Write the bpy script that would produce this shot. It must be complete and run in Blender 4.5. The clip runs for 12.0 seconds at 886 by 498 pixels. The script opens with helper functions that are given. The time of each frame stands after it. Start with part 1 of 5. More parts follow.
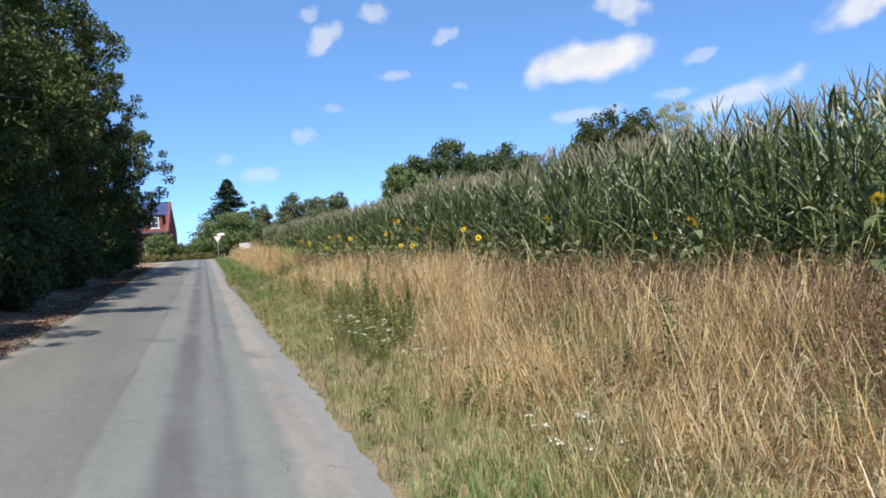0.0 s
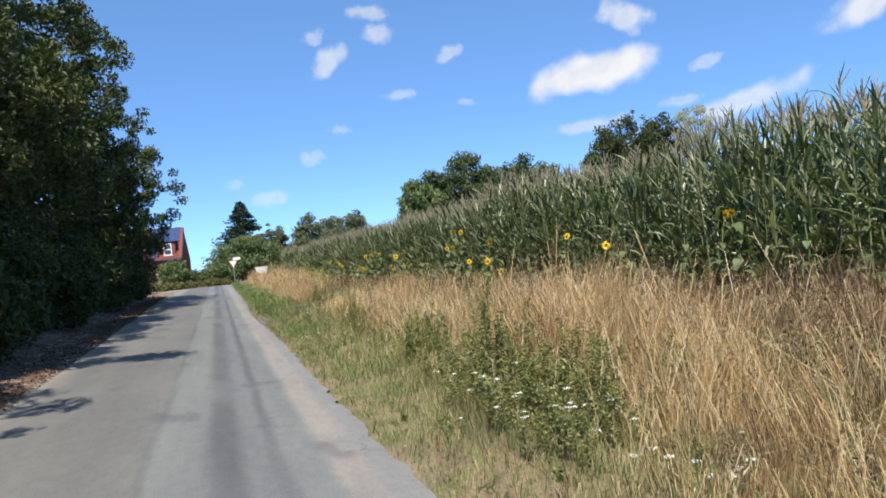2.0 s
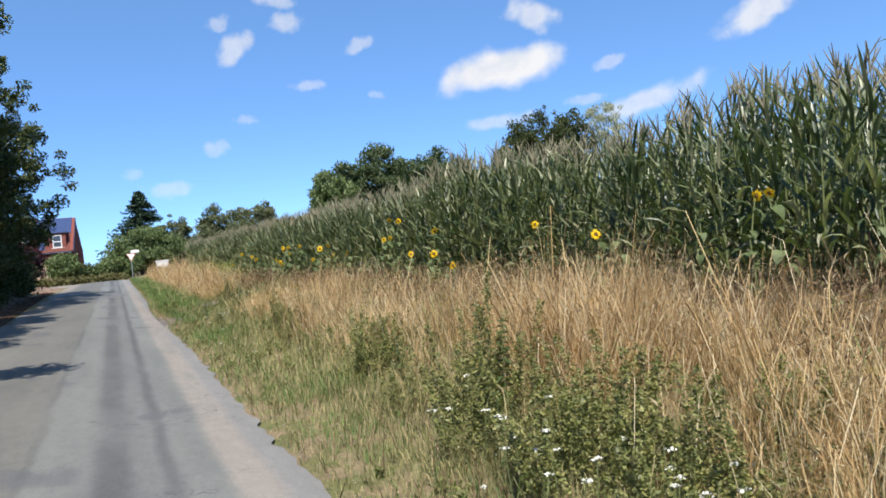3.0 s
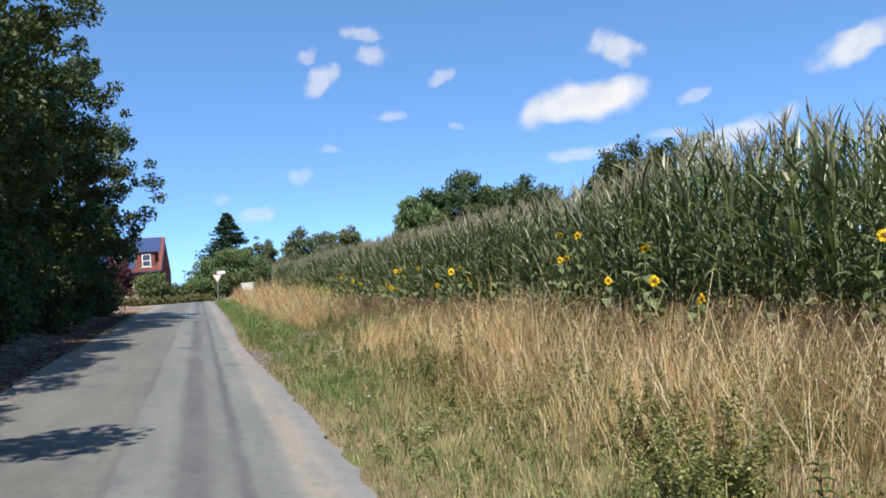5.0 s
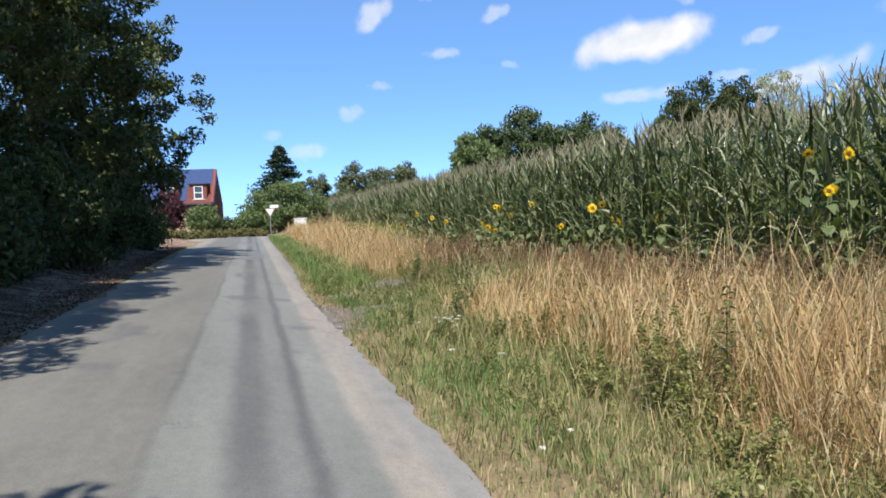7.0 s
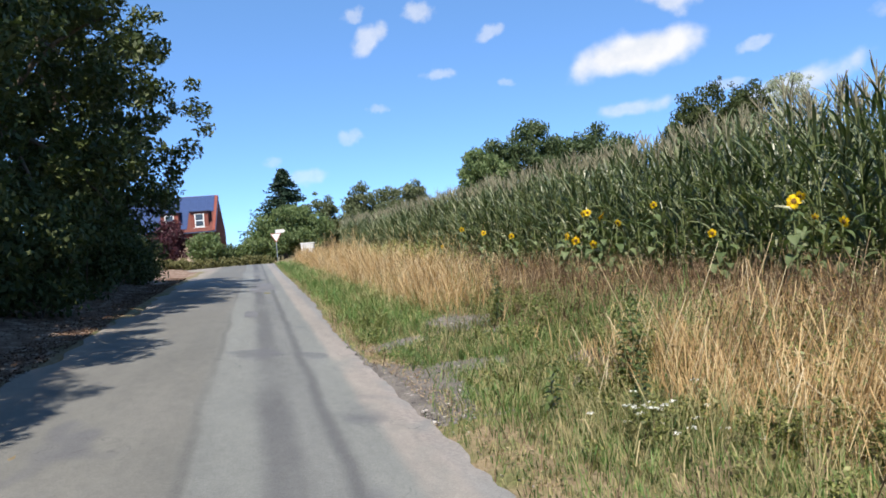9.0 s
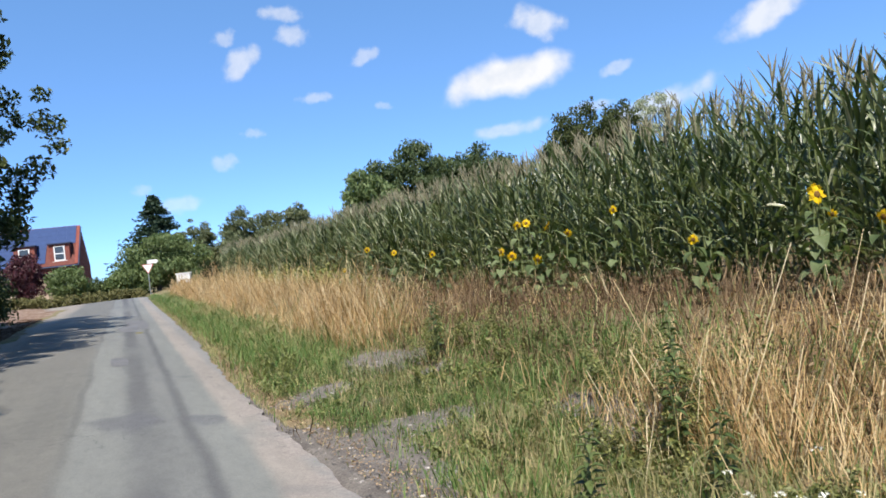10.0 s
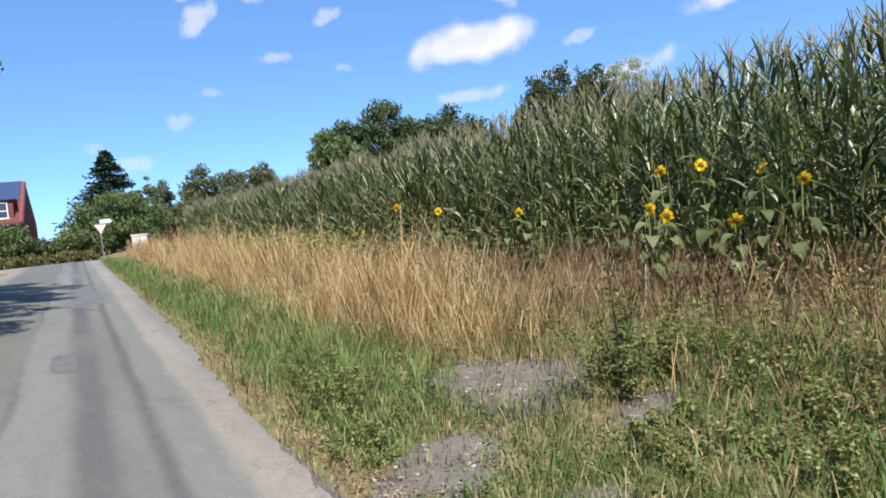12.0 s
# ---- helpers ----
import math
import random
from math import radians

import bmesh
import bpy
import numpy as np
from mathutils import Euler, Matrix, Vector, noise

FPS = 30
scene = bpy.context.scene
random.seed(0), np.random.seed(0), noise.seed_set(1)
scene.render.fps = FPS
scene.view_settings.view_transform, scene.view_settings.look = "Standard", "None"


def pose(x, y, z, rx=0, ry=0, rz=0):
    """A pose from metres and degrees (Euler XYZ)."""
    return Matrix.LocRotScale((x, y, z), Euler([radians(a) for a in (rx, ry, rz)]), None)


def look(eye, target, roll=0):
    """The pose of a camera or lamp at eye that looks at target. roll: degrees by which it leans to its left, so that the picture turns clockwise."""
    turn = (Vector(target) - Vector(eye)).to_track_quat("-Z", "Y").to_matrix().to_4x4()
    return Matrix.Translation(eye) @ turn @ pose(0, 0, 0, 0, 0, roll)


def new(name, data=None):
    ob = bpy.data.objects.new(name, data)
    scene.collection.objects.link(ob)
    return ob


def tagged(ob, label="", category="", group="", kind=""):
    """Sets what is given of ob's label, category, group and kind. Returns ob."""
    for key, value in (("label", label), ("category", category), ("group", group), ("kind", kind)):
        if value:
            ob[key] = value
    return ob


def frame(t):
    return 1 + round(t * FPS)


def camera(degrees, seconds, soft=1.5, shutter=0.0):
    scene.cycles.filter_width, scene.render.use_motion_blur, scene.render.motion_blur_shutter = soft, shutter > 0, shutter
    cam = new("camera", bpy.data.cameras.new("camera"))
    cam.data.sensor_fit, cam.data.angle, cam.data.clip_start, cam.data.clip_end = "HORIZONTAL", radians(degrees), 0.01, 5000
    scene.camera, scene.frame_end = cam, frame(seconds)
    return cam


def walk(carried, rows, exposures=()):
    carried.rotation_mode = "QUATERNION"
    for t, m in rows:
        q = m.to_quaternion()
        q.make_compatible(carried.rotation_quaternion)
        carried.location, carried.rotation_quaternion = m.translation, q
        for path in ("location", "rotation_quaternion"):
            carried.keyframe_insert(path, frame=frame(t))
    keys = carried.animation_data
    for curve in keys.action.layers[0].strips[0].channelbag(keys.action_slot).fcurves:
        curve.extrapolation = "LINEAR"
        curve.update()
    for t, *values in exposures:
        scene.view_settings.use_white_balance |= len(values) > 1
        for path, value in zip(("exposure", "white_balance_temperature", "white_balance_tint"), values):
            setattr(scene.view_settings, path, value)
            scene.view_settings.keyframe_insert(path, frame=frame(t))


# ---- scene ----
cam = camera(61.8, 12.0, soft=1.7)
# seconds, x, y, z, yaw, pitch, roll
ROWS = [
    (0, 0.159, 0.216, 1.539, -18.952, -1.029, 3.640),
    (0.5, 0.207, 1.377, 1.549, -19.811, -1.894, 4.570),
    (1, 0.149, 2.560, 1.567, -25.884, 0.144, 5.654),
    (1.5, 0.012, 3.653, 1.591, -19.369, 1.510, 5.142),
    (2, 0.019, 4.840, 1.589, -18.058, 0.324, 5.869),
    (2.5, 0.054, 5.984, 1.593, -22.280, -0.881, 6.310),
    (3, 0.140, 7.187, 1.599, -25.100, -0.864, 5.638),
    (3.2, 0.142, 7.659, 1.604, -23.403, -0.100, 5.743),
    (4.8, 0.203, 11.625, 1.582, -20.247, 2.319, 4.159),
    (5, 0.204, 12.133, 1.572, -19.240, 2.015, 3.881),
    (5.5, 0.271, 13.319, 1.550, -18.406, 0.397, 2.199),
    (6, 0.273, 14.427, 1.552, -19.064, -0.272, 2.462),
    (6.5, 0.207, 15.672, 1.543, -13.536, -1.673, 1.903),
    (7, 0.224, 16.797, 1.574, -15.557, -2.401, 2.339),
    (7.5, 0.155, 17.942, 1.589, -14.040, 0.359, 3.009),
    (7.7, 0.159, 18.394, 1.577, -12.814, 0.303, 3.236),
    (9.3, 0.144, 22.072, 1.539, -17.494, -1.216, 5.851),
    (9.5, 0.187, 22.538, 1.532, -19.823, -1.035, 6.680),
    (10, 0.231, 23.556, 1.551, -24.458, -0.021, 6.762),
    (10.5, 0.327, 24.666, 1.546, -24.987, -0.633, 5.860),
    (11, 0.357, 25.714, 1.555, -25.733, -1.953, 5.928),
    (11.5, 0.361, 26.908, 1.574, -28.362, -2.848, 4.943),
    (12, 0.359, 27.959, 1.595, -27.615, -2.982, 5.738),
]
EXPOSURE = 0.8
walk(cam, [(t, pose(x, y, z, 90 + pitch, roll, yaw)) for t, x, y, z, yaw, pitch, roll in ROWS], [(0.0, EXPOSURE - 0.1, 6500, 10), (1.5, EXPOSURE - 0.1, 6500, 10), (5.0, EXPOSURE - 0.11, 6500, 10), (6.0, EXPOSURE - 0.08, 6500, 10), (7.0, EXPOSURE - 0.01, 6500, 10), (12.0, EXPOSURE - 0.01, 6500, 10)])

# ---------------------------------------------------------------- light
SUN_AZ, SUN_EL = radians(199.0), radians(54.9)  # clockwise from +y
world = bpy.data.worlds.new("sky")
scene.world = world
world.use_nodes = True
wn = world.node_tree.nodes
sky = wn.new("ShaderNodeTexSky")
sky.sky_type, sky.sun_disc = "NISHITA", False
sky.sun_elevation, sky.sun_rotation = SUN_EL, SUN_AZ
sky.air_density, sky.dust_density, sky.ozone_density = 0.42, 0.3, 6.0
wn["Background"].inputs["Strength"].default_value = 0.19
deep = wn.new("ShaderNodeHueSaturation")
deep.inputs["Hue"].default_value, deep.inputs["Saturation"].default_value = 0.5, 0.94
blue = wn.new("ShaderNodeMix")
blue.data_type, blue.blend_type = "RGBA", "MULTIPLY"
blue.inputs[0].default_value, blue.inputs[7].default_value = 1.0, (0.74, 0.9, 1.0, 1.0)
world.node_tree.links.new(sky.outputs[0], deep.inputs["Color"])
world.node_tree.links.new(deep.outputs[0], blue.inputs[6])
even = wn.new("ShaderNodeMix")  # summer haze evens out the blue
even.data_type = "RGBA"
even.inputs[0].default_value, even.inputs[7].default_value = 0.45, (0.56, 1.34, 2.62, 1.0)
world.node_tree.links.new(blue.outputs[2], even.inputs[6])
world.node_tree.links.new(even.outputs[2], wn["Background"].inputs["Color"])
sun_data = bpy.data.lights.new("sun", "SUN")
sun_data.energy, sun_data.angle, sun_data.color = 4.9, radians(0.53), (1.0, 0.94, 0.85)
sun = new("sun", sun_data)
SUN_DIR = Vector((math.sin(SUN_AZ) * math.cos(SUN_EL), math.cos(SUN_AZ) * math.cos(SUN_EL), math.sin(SUN_EL)))
sun.matrix_world = look(SUN_DIR * 60, (0, 0, 0))


# ---------------------------------------------------------------- materials
class Mat:
    """A small node builder round one Principled shader."""

    def __init__(self, name, rough=0.8, spec=0.3, metal=0.0):
        self.m = bpy.data.materials.new(name)
        self.m.use_nodes = True
        self.t = self.m.node_tree
        self.n, self.l = self.t.nodes, self.t.links
        self.b = self.n["Principled BSDF"]
        self.b.inputs["Roughness"].default_value = rough
        self.b.inputs["Specular IOR Level"].default_value = spec
        self.b.inputs["Metallic"].default_value = metal
        self.co = self.n.new("ShaderNodeTexCoord").outputs["Object"]

    def noise(self, scale, detail=3, rough=0.6, stretch=None, vec=None):
        v = vec or self.co
        if stretch:
            mp = self.n.new("ShaderNodeMapping")
            mp.inputs["Scale"].default_value = stretch
            self.l.new(v, mp.inputs["Vector"])
            v = mp.outputs[0]
        t = self.n.new("ShaderNodeTexNoise")
        t.inputs["Scale"].default_value, t.inputs["Detail"].default_value = scale, detail
        t.inputs["Roughness"].default_value = rough
        self.l.new(v, t.inputs["Vector"])
        return t.outputs["Fac"]

    def ramp(self, fac, stops):
        r = self.n.new("ShaderNodeValToRGB")
        e = r.color_ramp.elements
        while len(e) < len(stops):
            e.new(0.5)
        for el, (p, c) in zip(e, stops):
            el.position = p
            el.color = (*c, 1) if len(c) == 3 else c
        self.l.new(fac, r.inputs[0])
        return r.outputs[0]

    def grey(self, fac, lo, hi):
        r = self.n.new("ShaderNodeMapRange")
        r.interpolation_type = "SMOOTHSTEP"
        r.inputs["From Min"].default_value, r.inputs["From Max"].default_value = lo, hi
        self.l.new(fac, r.inputs["Value"])
        return r.outputs[0]

    def mix(self, fac, a, b, mode="MIX"):
        x = self.n.new("ShaderNodeMix")
        x.data_type, x.blend_type = "RGBA", mode
        for sock, val in ((x.inputs[0], fac), (x.inputs[6], a), (x.inputs[7], b)):
            if isinstance(val, (int, float)):
                sock.default_value = val
            elif isinstance(val, tuple):
                sock.default_value = (*val, 1)
            else:
                self.l.new(val, sock)
        return x.outputs[2]

    def math(self, op, a, b=0.0):
        x = self.n.new("ShaderNodeMath")
        x.operation = op
        for i, val in enumerate((a, b)):
            if isinstance(val, (int, float)):
                x.inputs[i].default_value = val
            else:
                self.l.new(val, x.inputs[i])
        return x.outputs[0]

    def random(self):
        return self.n.new("ShaderNodeObjectInfo").outputs["Random"]

    def island(self):
        return self.n.new("ShaderNodeNewGeometry").outputs["Random Per Island"]

    def colour(self, c):
        if isinstance(c, tuple):
            self.b.inputs["Base Color"].default_value = (*c, 1)
        else:
            self.l.new(c, self.b.inputs["Base Color"])
        return self

    def bump(self, height, strength=0.3, dist=0.01):
        b = self.n.new("ShaderNodeBump")
        b.inputs["Strength"].default_value, b.inputs["Distance"].default_value = strength, dist
        self.l.new(height, b.inputs["Height"])
        self.l.new(b.outputs[0], self.b.inputs["Normal"])
        return self

    def thin(self, c, amount=0.3):
        """Light that passes through a leaf."""
        tr, mx = self.n.new("ShaderNodeBsdfTranslucent"), self.n.new("ShaderNodeMixShader")
        if isinstance(c, tuple):
            tr.inputs["Color"].default_value = (*c, 1)
        else:
            self.l.new(c, tr.inputs["Color"])
        mx.inputs[0].default_value = amount
        self.l.new(self.b.outputs[0], mx.inputs[1])
        self.l.new(tr.outputs[0], mx.inputs[2])
        self.l.new(mx.outputs[0], self.n["Material Output"].inputs["Surface"])
        return self


def leafy(name, stops, rough=0.55, spec=0.35, patch=0.6, thin=0.3, per_object=False, tint=(1.0, 1.25, 0.55)):
    """Leaves: colour by leaf, with patches of a second scale."""
    m = Mat(name, rough, spec)
    f = m.random() if per_object else m.island()
    n = m.noise(patch, 2)
    f2 = m.math("ADD", m.math("MULTIPLY", f, 0.6), m.math("MULTIPLY", n, 0.4))
    c = m.ramp(f2, stops)
    c = m.mix(0.35, c, m.ramp(m.noise(45, 2), [(0.3, (0.55, 0.55, 0.5)), (0.7, (1, 1, 1))]), "MULTIPLY")
    m.colour(c)
    if thin:
        m.thin(m.mix(1.0, c, tint, "MULTIPLY"), thin)
    return m.m


def plain(name, c, rough=0.6, spec=0.3, vary=0.25, scale=6.0, metal=0.0, bump=0.2, bscale=60.0):
    """Paint, wood, metal: one colour with blotches and fine relief."""
    m = Mat(name, rough, spec, metal)
    dark = tuple(v * (1 - vary) for v in c)
    col = m.ramp(m.noise(scale, 4), [(0.3, dark), (0.7, c)])
    m.colour(col).bump(m.noise(bscale, 3), bump, 0.004)
    return m.m


# ---------------------------------------------------------------- mesh helpers
def mesh_np(name, verts, faces, mat=None, smooth=False):
    """A mesh out of arrays; faces all with the same number of corners."""
    verts, faces = np.asarray(verts, np.float32), np.asarray(faces, np.int32)
    me = bpy.data.meshes.new(name)
    k = faces.shape[1]
    me.vertices.add(len(verts))
    me.vertices.foreach_set("co", verts.ravel())
    me.loops.add(faces.size)
    me.loops.foreach_set("vertex_index", faces.ravel())
    me.polygons.add(len(faces))
    me.polygons.foreach_set("loop_start", np.arange(0, faces.size, k, dtype=np.int32))
    me.update(calc_edges=True)
    me.validate()
    if smooth:
        me.polygons.foreach_set("use_smooth", np.ones(len(faces), bool))
    if mat:
        me.materials.append(mat)
    return me


def part(name, data, mat, parent, label=""):
    """Links a bmesh or mesh as one object under a thing or a part."""
    if isinstance(data, bmesh.types.BMesh):
        me = bpy.data.meshes.new(name)
        data.to_mesh(me)
        data.free()
    else:
        me = data
    if mat and not me.materials:
        me.materials.append(mat)
    ob = new(name, me)
    ob.parent = parent
    if label:
        tagged(ob, label)
    return ob


def thing(name, x, y, z, label, category, group="", turn=0.0, scale=1.0):
    ob = new(name)
    ob.empty_display_size = 0.1
    ob.matrix_basis = pose(x, y, z, 0, 0, turn) @ Matrix.Scale(scale, 4)
    return tagged(ob, label, category, group)


def box_bm(x0, y0, z0, x1, y1, z1, bevel=0.0):
    bm = bmesh.new()
    bmesh.ops.create_cube(bm, size=1)
    bmesh.ops.scale(bm, vec=(x1 - x0, y1 - y0, z1 - z0), verts=bm.verts)
    bmesh.ops.translate(bm, vec=((x0 + x1) / 2, (y0 + y1) / 2, (z0 + z1) / 2), verts=bm.verts)
    if bevel:
        bmesh.ops.bevel(bm, geom=bm.edges[:], offset=bevel, segments=2, affect="EDGES")
    return bm


def prism_bm(outline, depth, axis="y", bevel=0.0):
    """An outline of (a, b) points pushed out along an axis, centred on it."""
    bm = bmesh.new()
    sides = []
    for s in (-depth / 2, depth / 2):
        sides.append([bm.verts.new((a, s, b) if axis == "y" else (s, a, b) if axis == "x" else (a, b, s)) for a, b in outline])
    n = len(outline)
    bm.faces.new(sides[0])
    bm.faces.new(sides[1][::-1])
    for i in range(n):
        bm.faces.new((sides[0][i], sides[1][i], sides[1][(i + 1) % n], sides[0][(i + 1) % n]))
    bmesh.ops.recalc_face_normals(bm, faces=bm.faces[:])
    if bevel:
        bmesh.ops.bevel(bm, geom=bm.edges[:], offset=bevel, segments=2, affect="EDGES")
    return bm


def tube_np(points, radii, sides=6):
    """Verts and quads of a tapered tube along points."""
    pts = np.asarray(points, float)
    rad = np.broadcast_to(np.asarray(radii, float), (len(pts),))
    d = np.gradient(pts, axis=0)
    d /= np.linalg.norm(d, axis=1, keepdims=True) + 1e-9
    ref = np.where(np.abs(d[:, 2:3]) > 0.9, np.array([[1.0, 0, 0]]), np.array([[0, 0, 1.0]]))
    u = np.cross(d, ref)
    u /= np.linalg.norm(u, axis=1, keepdims=True) + 1e-9
    w = np.cross(d, u)
    a = np.linspace(0, 2 * np.pi, sides, endpoint=False)
    v = pts[:, None] + rad[:, None, None] * (np.cos(a)[None, :, None] * u[:, None] + np.sin(a)[None, :, None] * w[:, None])
    q = []
    for i in range(len(pts) - 1):
        for j in range(sides):
            k = (j + 1) % sides
            q.append((i * sides + j, i * sides + k, (i + 1) * sides + k, (i + 1) * sides + j))
    return v.reshape(-1, 3), np.array(q)


def join_np(pieces):
    """Joins (verts, faces) pairs."""
    vs, fs, o = [], [], 0
    for v, f in pieces:
        vs.append(v)
        fs.append(np.asarray(f) + o)
        o += len(v)
    return np.concatenate(vs), np.concatenate(fs)


def leaves_np(rng, centres, size, droop=0.0, aspect=0.5):
    """Pointed leaf quads, folded a little, at the centres with random turns."""
    n = len(centres)
    az, el, roll = rng.uniform(0, 2 * np.pi, n), rng.normal(-droop, 0.5, n), rng.normal(0, 0.7, n)
    d = np.stack([np.cos(az) * np.cos(el), np.sin(az) * np.cos(el), np.sin(el)], 1)
    h = np.stack([-np.sin(az), np.cos(az), 0 * az], 1)
    up = np.cross(d, h)
    s = h * np.cos(roll)[:, None] + up * np.sin(roll)[:, None]
    L = (size * rng.uniform(0.65, 1.3, n))[:, None]
    a = centres - d * L * 0.5
    b = centres + s * L * aspect * 0.5 - d * L * 0.05
    c = centres + d * L * 0.5
    e = centres - s * L * aspect * 0.5 - d * L * 0.05
    v = np.stack([a, b, c, e], 1).reshape(-1, 3)
    return v, np.arange(4 * n).reshape(n, 4)


def wave(x, y, seed=0, k=1.0):
    """A smooth uneven field from about -1 to 1."""
    r = np.random.default_rng(seed)
    out = 0.0
    for i in range(6):
        a, f, p = r.uniform(0, 2 * np.pi), k * r.uniform(0.6, 2.4), r.uniform(0, 6.3)
        out = out + np.sin(f * (np.cos(a) * x + np.sin(a) * y) + p)
    return out / 3.2


# ---------------------------------------------------------------- the lie of the land
LEFT_EDGE, CORN_X, LEAN = -2.95, 6.95, 0.068


def edge_x(y):
    """The road's right edge."""
    return 1.22 + 0.0165 * np.minimum(y, 90.0) - 0.2 * np.exp(-(((y - 32.5) / 6.0) ** 2))


def road_z(y):
    t = np.clip((np.asarray(y, float) - 14) / 64, 0, 1)
    return 0.78 * t ** 1.25


def ground_z(x, y):
    x, y = np.asarray(x, float), np.asarray(y, float)
    zr, ex = road_z(y), edge_x(y)
    s = np.clip((x - ex) / (6.4 - ex), 0, None)
    bank = np.interp(s, [0, 0.06, 0.2, 0.36, 0.6, 1.0], [0, 0.03, 0.07, 0.2, 0.55, 1.02])
    flat = np.clip(s, 0, 1)
    z = zr * (1 - flat) + bank * (1 + 0.25 * flat * zr)
    z = z + np.interp(x, [6.4, 40, 90, 400], [0, 3.6, 8.0, 10.0])
    z = z + np.interp(x, [-60, -9, -5, -3.4], [0.6, 0.35, 0.25, 0.0])
    rough_amp = np.clip(np.minimum(np.abs(x - ex + 0.1), np.abs(x - LEFT_EDGE - 0.0165 * y + 0.1)), 0, 1) * 0.05
    z = z + rough_amp * wave(x, y, 3, 2.2)
    on_road = (x < ex + 0.02) & (x > LEFT_EDGE + 0.0165 * y - 0.02)
    return z - np.where(on_road, 0.05, 0.0)


def cross_fall(x, y):
    """The lane leans towards the field and levels out at the crossing."""
    x = np.asarray(x, float)
    t = np.clip((np.asarray(y, float) - 45) / 33, 0, 1)
    return 0.075 * np.clip(x - 1.5, -9, 0) * t * t * (3 - 2 * t) - LEAN * np.clip(x, -30, 115)


# ---------------------------------------------------------------- surfaces
def soil_mat():
    m = Mat("dry_soil_and_turf", 0.95, 0.1)
    patch, fine = m.noise(0.7, 4), m.noise(28, 4)
    soil = m.ramp(fine, [(0.25, (0.10, 0.075, 0.045)), (0.75, (0.26, 0.20, 0.12))])
    turf = m.ramp(fine, [(0.25, (0.07, 0.085, 0.03)), (0.75, (0.19, 0.18, 0.08))])
    straw = m.ramp(m.noise(60, 3, stretch=(1, 0.3, 1)), [(0.3, (0.15, 0.11, 0.065)), (0.7, (0.29, 0.23, 0.14))])
    c = m.mix(m.grey(patch, 0.42, 0.58), soil, turf)
    c = m.mix(m.grey(m.noise(2.3, 3), 0.45, 0.6), c, straw)
    sep = m.n.new("ShaderNodeSeparateXYZ")
    m.l.new(m.co, sep.inputs[0])
    across = m.math("ADD", sep.outputs["X"], m.math("MULTIPLY", m.noise(0.9, 3), 1.1))
    bare = m.math("MULTIPLY", m.grey(across, -1.9, -2.1), m.grey(across, -8.0, -6.5))
    earth = m.ramp(m.noise(3.0, 5), [(0.3, (0.11, 0.066, 0.045)), (0.52, (0.21, 0.14, 0.1)), (0.72, (0.4, 0.34, 0.27))])
    c = m.mix(bare, c, earth)
    return m.colour(c).bump(m.noise(40, 4), 0.7, 0.03).m


